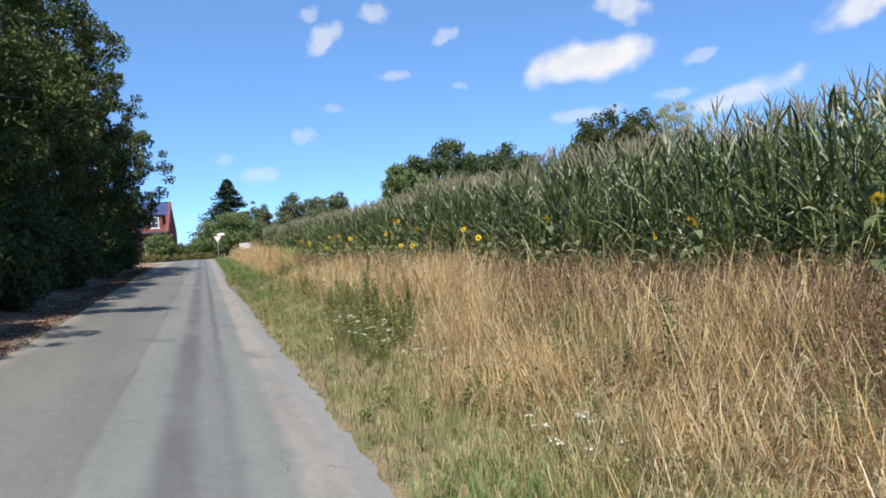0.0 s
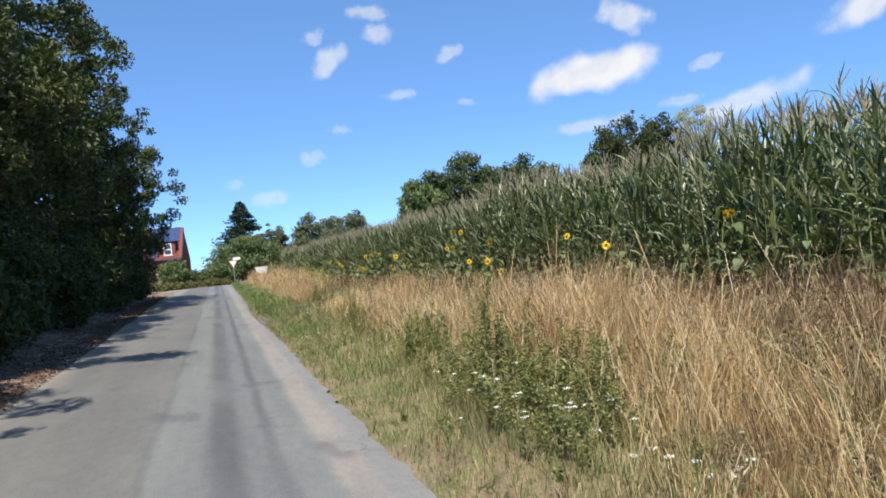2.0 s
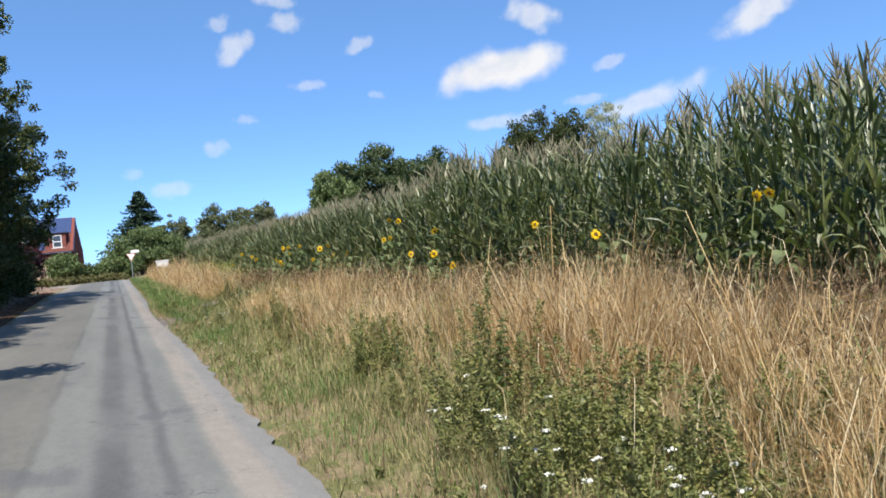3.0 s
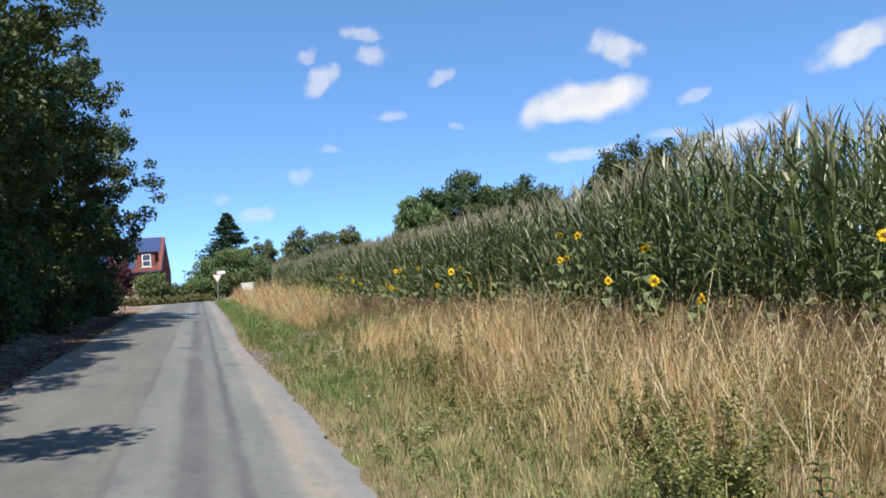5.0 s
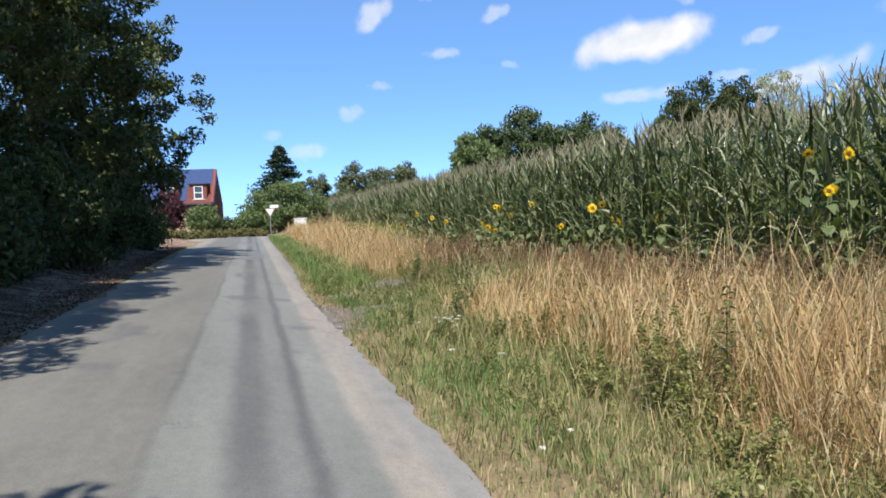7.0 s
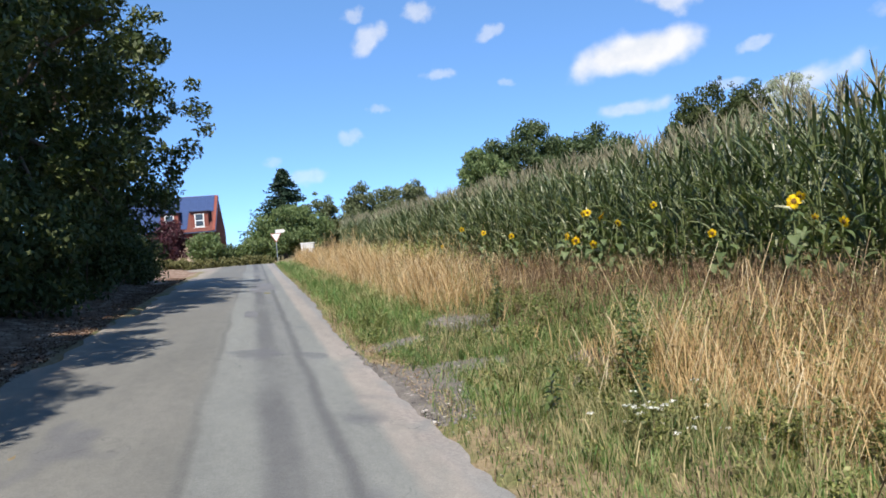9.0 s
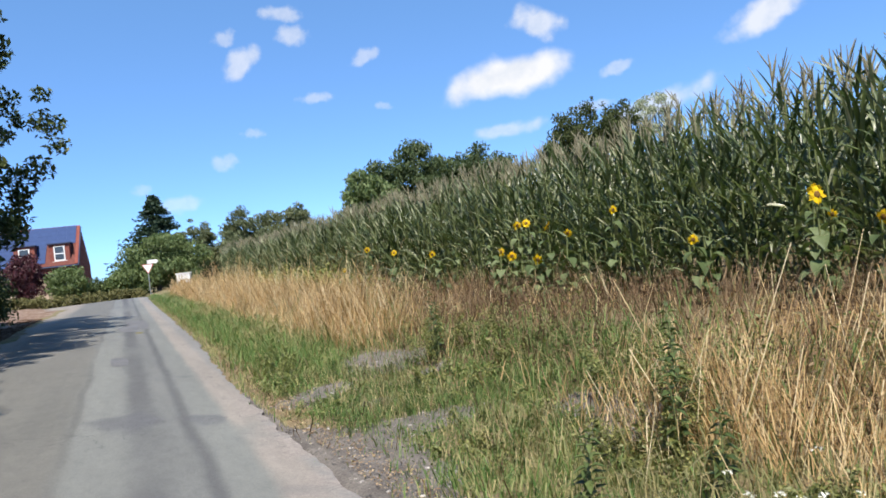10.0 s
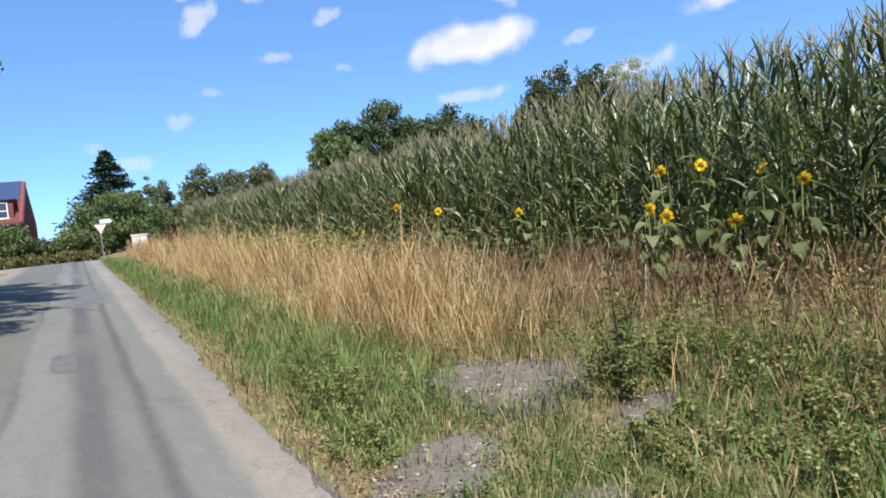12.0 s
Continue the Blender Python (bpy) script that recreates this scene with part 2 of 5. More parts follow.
def asphalt_mat():
    m = Mat("worn_asphalt", 0.85, 0.25)
    mp = m.n.new("ShaderNodeMapping")
    mp.inputs["Rotation"].default_value[2] = math.atan(0.0165)
    m.l.new(m.co, mp.inputs["Vector"])
    v = mp.outputs[0]
    sep = m.n.new("ShaderNodeSeparateXYZ")
    m.l.new(v, sep.inputs[0])
    wob = m.math("MULTIPLY", m.math("SUBTRACT", m.noise(0.55, 5, vec=v), 0.5), 0.16)
    u = m.math("ADD", sep.outputs["X"], wob)

    def band(a, b, soft):
        up = m.grey(u, a - soft, a + soft)
        dn = m.grey(u, b - soft, b + soft)
        return m.math("SUBTRACT", up, dn)

    stones = m.n.new("ShaderNodeTexVoronoi")
    stones.inputs["Scale"].default_value = 110
    m.l.new(v, stones.inputs["Vector"])
    grain = m.ramp(stones.outputs["Color"], [(0.1, (0.75, 0.75, 0.75)), (0.9, (1.2, 1.2, 1.2))])
    base = m.ramp(m.noise(0.45, 5, stretch=(1.6, 0.25, 1), vec=v), [(0.3, (0.146, 0.15, 0.141)), (0.7, (0.192, 0.195, 0.181))])
    worn = m.grey(m.noise(0.4, 4, stretch=(1, 0.35, 1), vec=v), 0.3, 0.6)
    # left side: browner asphalt, with some of the tree shadow put into its colour
    c = m.mix(m.math("MULTIPLY", m.grey(u, -0.66, -0.9), 0.55), base, m.ramp(m.noise(0.6, 4, stretch=(1, 0.4, 1), vec=v), [(0.3, (0.084, 0.077, 0.067)), (0.7, (0.15, 0.137, 0.117))]))
    c = m.mix(m.math("MULTIPLY", band(-0.82, -0.74, 0.03), m.math("MULTIPLY", worn, 0.55)), c, (0.088, 0.086, 0.082))
    c = m.mix(m.math("MULTIPLY", band(-0.3, 0.36, 0.1), 0.45), c, (0.115, 0.115, 0.115))
    c = m.mix(m.math("MULTIPLY", m.math("MULTIPLY", band(-0.26, 0.01, 0.085), worn), 0.72), c, (0.078, 0.077, 0.08))
    c = m.mix(m.math("MULTIPLY", m.math("MULTIPLY", band(0.23, 0.34, 0.05), m.grey(m.noise(0.7, 3, stretch=(1, 0.4, 1), vec=v), 0.25, 0.5)), m.math("ADD", 0.18, m.math("MULTIPLY", m.grey(sep.outputs["Y"], 9.0, 17.0), 0.5))), c, (0.082, 0.082, 0.084))
    dusty = m.math("MULTIPLY", band(0.68, 0.99, 0.07), m.grey(m.noise(0.8, 4, stretch=(1, 0.5, 1), vec=v), 0.25, 0.55))
    c = m.mix(m.math("MULTIPLY", band(0.95, 1.7, 0.06), 0.6), c, (0.225, 0.213, 0.204))
    c = m.mix(m.math("MULTIPLY", dusty, 0.68), c, (0.285, 0.246, 0.212))
    near = m.math("MULTIPLY", m.grey(sep.outputs["Y"], 24.5, 28.0), m.grey(sep.outputs["Y"], 34.5, 31.5))
    dirt = m.math("MULTIPLY", m.math("MULTIPLY", near, m.grey(u, 0.62, 1.05)), m.grey(m.noise(1.7, 5, vec=v), 0.3, 0.55))
    c = m.mix(m.math("MULTIPLY", dirt, 0.85), c, m.ramp(m.noise(26, 4, vec=v), [(0.3, (0.19, 0.165, 0.148)), (0.7, (0.34, 0.295, 0.262))]))
    blot = m.grey(m.noise(0.9, 2, stretch=(1, 0.55, 1), vec=v), 0.62, 0.7)
    c = m.mix(m.math("MULTIPLY", blot, 0.6), c, (0.095, 0.095, 0.105))
    c = m.mix(m.math("MULTIPLY", m.grey(u, -2.3, -2.9), 0.8), c, (0.26, 0.225, 0.185))
    c = m.mix(0.55, c, grain, "MULTIPLY")
    c = m.mix(0.5, c, m.ramp(m.noise(9, 5, 0.7, stretch=(1, 0.5, 1), vec=v), [(0.3, (0.76, 0.76, 0.78)), (0.7, (1.12, 1.12, 1.11))]), "MULTIPLY")
    c = m.mix(0.55, c, m.ramp(m.noise(1.5, 5, 0.65, stretch=(1, 0.12, 1), vec=v), [(0.32, (0.76, 0.76, 0.77)), (0.68, (1.12, 1.12, 1.1))]), "MULTIPLY")
    crack = m.n.new("ShaderNodeTexVoronoi")
    crack.feature = "DISTANCE_TO_EDGE"
    crack.inputs["Scale"].default_value = 0.9
    warp = m.n.new("ShaderNodeVectorMath")
    warp.operation = "ADD"
    m.l.new(v, warp.inputs[0])
    wn2 = m.n.new("ShaderNodeTexNoise")
    wn2.inputs["Scale"].default_value = 3.0
    m.l.new(v, wn2.inputs["Vector"])
    m.l.new(wn2.outputs["Color"], warp.inputs[1])
    m.l.new(warp.outputs[0], crack.inputs["Vector"])
    line = m.math("MULTIPLY", m.math("SUBTRACT", 1.0, m.grey(crack.outputs["Distance"], 0.0, 0.012)), m.grey(m.noise(0.5, 3, vec=v), 0.5, 0.62))
    c = m.mix(m.math("MULTIPLY", line, 0.6), c, (0.06, 0.06, 0.06))
    return m.colour(c).bump(stones.outputs["Distance"], 0.35, 0.006).m


def litter_mat():
    return leafy("dead_leaves", [(0.2, (0.11, 0.07, 0.042)), (0.5, (0.25, 0.165, 0.1)), (0.8, (0.43, 0.33, 0.215))], 0.8, 0.15, 1.0, 0.1)


def gravel_mat():
    m = Mat("grey_gravel", 0.9, 0.2)
    c = m.ramp(m.island(), [(0.1, (0.075, 0.069, 0.065)), (0.65, (0.18, 0.166, 0.155)), (0.95, (0.41, 0.38, 0.35))])
    return m.colour(c).bump(m.noise(90, 3), 0.4, 0.004).m


def bark_mat():
    m = Mat("rough_bark", 0.9, 0.15)
    n = m.noise(9, 4, stretch=(2.5, 2.5, 0.5))
    c = m.ramp(n, [(0.3, (0.055, 0.042, 0.03)), (0.7, (0.17, 0.135, 0.10))])
    return m.colour(c).bump(n, 0.8, 0.03).m


def brick_mat():
    m = Mat("red_brick", 0.85, 0.2)
    t = m.n.new("ShaderNodeTexBrick")
    t.inputs["Scale"].default_value = 4.0
    t.inputs["Color1"].default_value, t.inputs["Color2"].default_value = (0.17, 0.047, 0.036, 1), (0.22, 0.065, 0.048, 1)
    t.inputs["Mortar"].default_value = (0.2, 0.15, 0.13, 1)
    t.inputs["Mortar Size"].default_value = 0.012
    mp = m.n.new("ShaderNodeMapping")
    mp.inputs["Rotation"].default_value[0] = radians(90)
    m.l.new(m.co, mp.inputs["Vector"])
    m.l.new(mp.outputs[0], t.inputs["Vector"])
    c = m.mix(0.5, t.outputs["Color"], m.ramp(m.noise(1.5, 4), [(0.3, (0.7, 0.65, 0.6)), (0.7, (1.1, 1.05, 1))]), "MULTIPLY")
    return m.colour(c).bump(t.outputs["Fac"], 0.3, 0.01).m


SOIL, ASPHALT, GRAVEL, BARK, BRICK, LITTER = soil_mat(), asphalt_mat(), gravel_mat(), bark_mat(), brick_mat(), litter_mat()
CORN_LEAF = leafy("corn_leaf", [(0.2, (0.036, 0.058, 0.025)), (0.42, (0.086, 0.117, 0.050)), (0.6, (0.163, 0.194, 0.099)), (0.8, (0.353, 0.348, 0.224))], 0.36, 0.5, 0.5, 0.27)
CORN_LEAF_ONE = leafy("corn_leaf_single", [(0.2, (0.036, 0.058, 0.025)), (0.42, (0.086, 0.117, 0.050)), (0.6, (0.163, 0.194, 0.099)), (0.8, (0.353, 0.348, 0.224))], 0.36, 0.5, 0.5, 0.27, True)
CORN_STALK = plain("corn_stalk", (0.16, 0.19, 0.075), 0.6, 0.3, 0.4, 12)
TASSEL = plain("corn_tassel", (0.275, 0.255, 0.17), 0.85, 0.15, 0.35, 20)
STRAW = leafy("dry_grass", [(0.15, (0.179, 0.111, 0.052)), (0.38, (0.452, 0.300, 0.142)), (0.6, (0.650, 0.470, 0.242)), (0.85, (0.771, 0.639, 0.404))], 0.65, 0.25, 0.8, 0.4, tint=(1.0, 0.85, 0.6))
STALKS = leafy("bleached_stalk", [(0.15, (0.423, 0.320, 0.179)), (0.5, (0.620, 0.508, 0.320)), (0.9, (0.752, 0.658, 0.470))], 0.6, 0.3, 0.8, 0.2, tint=(1.0, 0.9, 0.7))
GREEN = leafy("fresh_grass", [(0.15, (0.06, 0.122, 0.032)), (0.45, (0.112, 0.202, 0.054)), (0.7, (0.215, 0.25, 0.095)), (0.9, (0.42, 0.36, 0.19))], 0.6, 0.25, 0.7, 0.25)
TURF = leafy("low_turf", [(0.15, (0.038, 0.072, 0.018)), (0.5, (0.077, 0.129, 0.033)), (0.85, (0.144, 0.184, 0.061))], 0.6, 0.25, 0.9, 0.2)
VERGE = leafy("verge_grass", [(0.15, (0.125, 0.135, 0.055)), (0.4, (0.235, 0.23, 0.108)), (0.65, (0.39, 0.325, 0.17)), (0.9, (0.57, 0.46, 0.27))], 0.65, 0.25, 0.7, 0.25)
BROWN = leafy("withered_weed", [(0.15, (0.071, 0.045, 0.028)), (0.45, (0.147, 0.097, 0.059)), (0.75, (0.239, 0.168, 0.102)), (0.95, (0.386, 0.290, 0.181))], 0.8, 0.15, 1.0, 0.15, tint=(1, 0.8, 0.6))
BRAMBLE = leafy("bramble_leaf", [(0.15, (0.08, 0.094, 0.028)), (0.5, (0.17, 0.183, 0.056)), (0.85, (0.34, 0.315, 0.115))], 0.5, 0.35, 1.2, 0.22)
NETTLE = leafy("nettle_leaf", [(0.15, (0.04, 0.064, 0.02)), (0.5, (0.075, 0.108, 0.034)), (0.85, (0.13, 0.165, 0.056))], 0.5, 0.35, 1.5, 0.2, True)
WEED = leafy("weed_leaf", [(0.15, (0.09, 0.112, 0.034)), (0.5, (0.18, 0.205, 0.067)), (0.85, (0.34, 0.33, 0.13))], 0.5, 0.35, 1.0, 0.3)
OAK = leafy("ash_leaf", [(0.2, (0.034, 0.048, 0.015)), (0.5, (0.066, 0.086, 0.026)), (0.8, (0.102, 0.118, 0.038))], 0.5, 0.25, 0.35, 0.13)
HEDGE = leafy("hedge_leaf", [(0.15, (0.03, 0.042, 0.014)), (0.5, (0.055, 0.07, 0.024)), (0.85, (0.095, 0.11, 0.04))], 0.65, 0.18, 0.5, 0.14)
FAR_LEAF = leafy("far_leaf", [(0.15, (0.040, 0.063, 0.026)), (0.5, (0.072, 0.102, 0.041)), (0.85, (0.115, 0.144, 0.061))], 0.55, 0.3, 0.15, 0.2)
WILLOW_LEAF = leafy("pale_leaf", [(0.15, (0.075, 0.11, 0.042)), (0.5, (0.125, 0.17, 0.063)), (0.85, (0.18, 0.22, 0.09))], 0.55, 0.3, 0.3, 0.25)
COPPER = leafy("copper_leaf", [(0.15, (0.025, 0.008, 0.012)), (0.5, (0.06, 0.018, 0.025)), (0.85, (0.11, 0.035, 0.04))], 0.5, 0.35, 0.5, 0.15, tint=(1.2, 0.5, 0.5))
NEEDLE = leafy("conifer_needle", [(0.15, (0.012, 0.028, 0.016)), (0.5, (0.024, 0.048, 0.026)), (0.85, (0.045, 0.075, 0.04))], 0.6, 0.3, 0.4, 0.08)
OLIVE = leafy("olive_hedge_leaf", [(0.15, (0.085, 0.082, 0.03)), (0.5, (0.135, 0.128, 0.05)), (0.85, (0.2, 0.18, 0.078))], 0.65, 0.18, 0.5, 0.14)
DUSTY = leafy("dusty_leaf", [(0.15, (0.075, 0.09, 0.045)), (0.5, (0.12, 0.138, 0.068)), (0.85, (0.18, 0.19, 0.1))], 0.6, 0.25, 0.3, 0.2)
PALE_TREE = leafy("thin_grey_leaf", [(0.15, (0.27, 0.29, 0.22)), (0.85, (0.5, 0.5, 0.41))], 0.6, 0.2, 0.3, 0.3)
SUN_LEAF = leafy("sunflower_leaf", [(0.1, (0.062, 0.092, 0.036)), (0.5, (0.105, 0.14, 0.057)), (0.9, (0.18, 0.212, 0.105))], 0.6, 0.25, 2.0, 0.2, True)
PETAL = leafy("sunflower_petal", [(0.1, (0.82, 0.50, 0.008)), (0.9, (0.88, 0.66, 0.02))], 0.55, 0.25, 3.0, 0.3, True, tint=(1, 0.9, 0.4))
DISC = plain("sunflower_disc", (0.20, 0.11, 0.03), 0.9, 0.1, 0.5, 60)
YARROW = plain("white_blossom", (0.6, 0.6, 0.53), 0.8, 0.2, 0.15, 50)
WHITE = plain("weathered_white_paint", (0.74, 0.73, 0.70), 0.5, 0.4, 0.12, 3)
RED = plain("sign_red", (0.55, 0.16, 0.14), 0.4, 0.4, 0.15, 8)
ZINC = plain("galvanised_steel", (0.45, 0.46, 0.47), 0.45, 0.5, 0.2, 10, 0.8)
ROOF = plain("red_roof_tile", (0.14, 0.048, 0.037), 0.75, 0.2, 0.35, 2.5)
PLASTER = plain("pale_plaster", (0.42, 0.33, 0.25), 0.85, 0.2, 0.2, 1.2)
TILE = plain("dark_blue_roof", (0.05, 0.065, 0.12), 0.6, 0.25, 0.3, 2)
PANEL = plain("solar_panel", (0.032, 0.058, 0.145), 0.5, 0.25, 0.25, 1.5, 0.0, 0.0)
GLASS = plain("window_glass", (0.05, 0.06, 0.07), 0.08, 0.7, 0.3, 1.0, 0.0, 0.0)


def cloud_mat():
    m = Mat("cloud")
    n, l = m.n, m.l
    grad = n.new("ShaderNodeVectorMath")
    grad.operation = "LENGTH"
    uv = n.new("ShaderNodeUVMap")
    uv.uv_map = "spread"
    l.new(uv.outputs[0], grad.inputs[0])
    rnd = n.new("ShaderNodeVectorMath")
    comb = n.new("ShaderNodeCombineXYZ")
    l.new(m.math("MULTIPLY", m.random(), 40.0), comb.inputs[0])
    rnd.operation = "ADD"
    l.new(m.co, rnd.inputs[0])
    l.new(comb.outputs[0], rnd.inputs[1])
    ns = m.noise(0.95, 5, 0.5, vec=rnd.outputs[0])
    body = m.math("SUBTRACT", m.math("ADD", m.math("MULTIPLY", ns, 1.5), 0.12), grad.outputs["Value"])
    dense = n["Object Info"].outputs["Color"]
    alpha = m.math("MULTIPLY", m.grey(body, -0.12, 0.5), dense)
    em, tr, mx = n.new("ShaderNodeEmission"), n.new("ShaderNodeBsdfTransparent"), n.new("ShaderNodeMixShader")
    l.new(m.ramp(m.noise(1.6, 6, 0.55, vec=rnd.outputs[0]), [(0.3, (0.8, 0.84, 0.91)), (0.55, (0.97, 0.97, 0.98))]), em.inputs["Color"])
    em.inputs["Strength"].default_value = 0.6
    l.new(alpha, mx.inputs[0])
    l.new(tr.outputs[0], mx.inputs[1])
    l.new(em.outputs[0], mx.inputs[2])
    l.new(mx.outputs[0], n["Material Output"].inputs["Surface"])
    return m.m


# ---------------------------------------------------------------- ground, road
def grid_mesh(name, xs, ys, zf, mat):
    gx, gy = np.meshgrid(xs, ys)
    v = np.stack([gx, gy, zf(gx, gy)], -1).reshape(-1, 3)
    n, k = len(xs), len(ys)
    i = np.arange(n * k).reshape(k, n)
    f = np.stack([i[:-1, :-1], i[:-1, 1:], i[1:, 1:], i[1:, :-1]], -1).reshape(-1, 4)
    return mesh_np(name, v, f, mat, True)


def land_z(x, y):
    return ground_z(x, y) + cross_fall(x, y) - np.where((y > 77.5) & (y < 83.5) & (x < 60), 0.06, 0.0)


xs = np.concatenate([[-3000, -900, -300, -120, -60, -30], np.arange(-18, -3.2, 0.9), np.arange(-3.2, 8, 0.14), np.arange(8, 20, 1), [22, 26, 32, 40, 55, 75, 100, 160, 300, 900, 3000]])
ys = np.concatenate([[-900, -300, -100, -40, -20], np.arange(-10, 50, 0.3), np.arange(50, 92, 0.8), np.arange(92, 130, 4), [140, 160, 200, 300, 600, 1500, 3500]])
tagged(new("ground", grid_mesh("ground", xs, ys, land_z, SOIL)), "dry grassy soil rising from the lane to the field", "ground", kind="structure")


def road_mesh():
    ys = np.concatenate([np.arange(-14, 2, 0.5), np.arange(2, 50, 0.1), np.arange(50, 78.2, 0.7)])
    us = np.linspace(0, 1, 17)
    v = []
    for y in ys:
        flare = 5.0 * max(0.0, (y - 72) / 6) ** 2
        r = edge_x(y) + 0.035 * float(wave(np.array(y), np.array(0.0), 5, 4.0)) + 0.022 * float(wave(np.array(y), np.array(1.0), 8, 14.0)) + flare
        l = LEFT_EDGE + 0.0165 * y + 0.14 * float(wave(np.array(y), np.array(3.0), 6, 1.6)) - 0.02 * max(0, y - 46) - flare
        for u in us:
            x = l + (r - l) * u
            crown = 0.035 * (1 - (2 * u - 1) ** 2)
            v.append((x, y, float(road_z(y)) + float(cross_fall(x, y)) + crown + 0.006))
    n = len(us)
    i = np.arange(len(v)).reshape(-1, n)
    f = np.stack([i[:-1, :-1], i[:-1, 1:], i[1:, 1:], i[1:, :-1]], -1).reshape(-1, 4)
    return mesh_np("road", v, f, ASPHALT, True)


tagged(new("road", road_mesh()), "narrow worn grey asphalt lane with darker tar bands", "road", kind="structure")
def road_top(x, y):
    l, r = LEFT_EDGE + 0.0165 * y, edge_x(y)
    u = (x - l) / (r - l)
    return road_z(y) + cross_fall(x, y) + 0.035 * (1 - (2 * u - 1) ** 2) + 0.006


def road_patches():
    """Darker mended places, a few millimetres proud."""
    m = Mat("fresh_tar", 0.8, 0.3)
    c = m.mix(0.6, m.ramp(m.noise(3, 4), [(0.3, (0.1, 0.1, 0.104)), (0.7, (0.15, 0.148, 0.148))]), m.ramp(m.noise(120, 2), [(0.3, (0.7, 0.7, 0.7)), (0.7, (1.2, 1.2, 1.2))]), "MULTIPLY")
    m.colour(c).bump(m.noise(110, 3), 0.4, 0.005)
    rng = np.random.default_rng(17)
    for u, y, hw, hl in [(-0.36, 37.8, 0.14, 0.75), (0.12, 48.5, 0.32, 2.2), (-0.15, 46.5, 0.25, 1.2)]:
        n = 28
        a = np.linspace(0, 6.2832, n, endpoint=False)
        sq = 1 / np.maximum(np.abs(np.cos(a)), np.abs(np.sin(a))) ** 0.6
        rr = sq * (1 + rng.normal(0, 0.05, n))
        px, py = u + 0.0165 * y + hw * rr * np.cos(a), y + hl * rr * np.sin(a)
        ring = np.stack([px, py, road_top(px, py) + 0.004], 1)
        mid = np.array([[u + 0.0165 * y, y, float(road_top(u + 0.0165 * y, y)) + 0.006]])
        f = [(i, (i + 1) % n, n) for i in range(n)]
        tagged(new("road_patch", mesh_np("road_patch", np.concatenate([ring, mid]), f, m.m, True)), "darker mended patch in the worn asphalt", "road patch", kind="structure")


road_patches()
tagged(new("cross_road", grid_mesh("cross_road", np.arange(-60, 61, 2.0), np.linspace(78.2, 80.4, 4), lambda x, y: road_z(y) + cross_fall(x, y) + np.interp(x, [6, 60], [0, 3]) + 0.02, ASPHALT)), "grey asphalt road crossing at the end of the lane", "road", kind="structure")


# ---------------------------------------------------------------- clouds
def direction(az, el):
    return Vector((math.sin(radians(az)) * math.cos(radians(el)), math.cos(radians(az)) * math.cos(radians(el)), math.sin(radians(el))))


def clouds():
    mat = cloud_mat()
    n = 9
    g = np.linspace(-1.4, 1.4, n)
    gx, gy = np.meshgrid(g, g)
    i = np.arange(n * n).reshape(n, n)
    f = np.stack([i[:-1, :-1], i[:-1, 1:], i[1:, 1:], i[1:, :-1]], -1).reshape(-1, 4)
    # azimuth and height in degrees, half width and half height in degrees, lean
    for az, el, w, h, lean in CLOUDS:
        r = math.sqrt(w * h)
        v = np.stack([gx * w / r, gy * h / r, 0.12 * (1 - 0.3 * (gx ** 2 + gy ** 2))], -1).reshape(-1, 3)
        me = mesh_np("cloud", v, f, mat, True)
        uv = me.uv_layers.new(name="spread")
        flat = np.stack([gx, gy], -1).reshape(-1, 2)[f.ravel()]
        uv.data.foreach_set("uv", flat.ravel().astype(np.float32))
        ob = new("cloud", me)
        d = direction(az, el) * 3200
        ob.matrix_basis = look(d, (0, 0, 0)) @ pose(0, 0, 0, 0, 180, -lean) @ Matrix.Scale(3700 * math.tan(radians(r)), 4)
        k = min(1.0, 0.12 + r / 2.75) * min(1.0, 0.35 + el / 20)
        ob.color = (k, k, k, 1)
        ob.visible_shadow = False
        tagged(ob, "small white fair-weather cloud in the blue sky", "cloud", kind="structure")


CLOUDS = [
    (30.99, 12.31, 5.1, 1.5, 8),
    (10.85, 15.17, 1.8, 0.9, 38),
    (14.76, 16.90, 1.38, 0.78, 10),
    (14.18, 18.48, 1.47, 0.61, 0),
    (9.85, 16.95, 0.86, 0.61, 20),
    (20.10, 14.98, 1.3, 0.56, 20),
    (33.51, 15.76, 1.9, 1.21, -15),
    (30.50, 8.47, 2.68, 0.61, 4),
    (38.78, 11.69, 1.38, 0.52, 15),
    (8.82, 8.20, 1.12, 0.65, 0),
    (5.47, 5.40, 1.95, 0.69, 0),
    (36.97, 9.30, 1.56, 0.43, 3),
    (41.66, 8.77, 3.89, 0.95, 15),
    (2.87, 6.67, 0.78, 0.43, 0),
    (15.89, 12.34, 1.3, 0.43, 0),
    (21.05, 11.33, 0.61, 0.35, 0),
    (49.03, 13.33, 3.03, 1.12, 15),
    (11.09, 10.14, 0.86, 0.39, 0),
]
clouds()


# ---------------------------------------------------------------- trees
def ball(rng, n):
    """Spots in a ball, thicker towards its skin."""
    d = rng.normal(size=(n, 3))
    return d / np.linalg.norm(d, axis=1, keepdims=True) * rng.uniform(0, 1, (n, 1)) ** 0.4


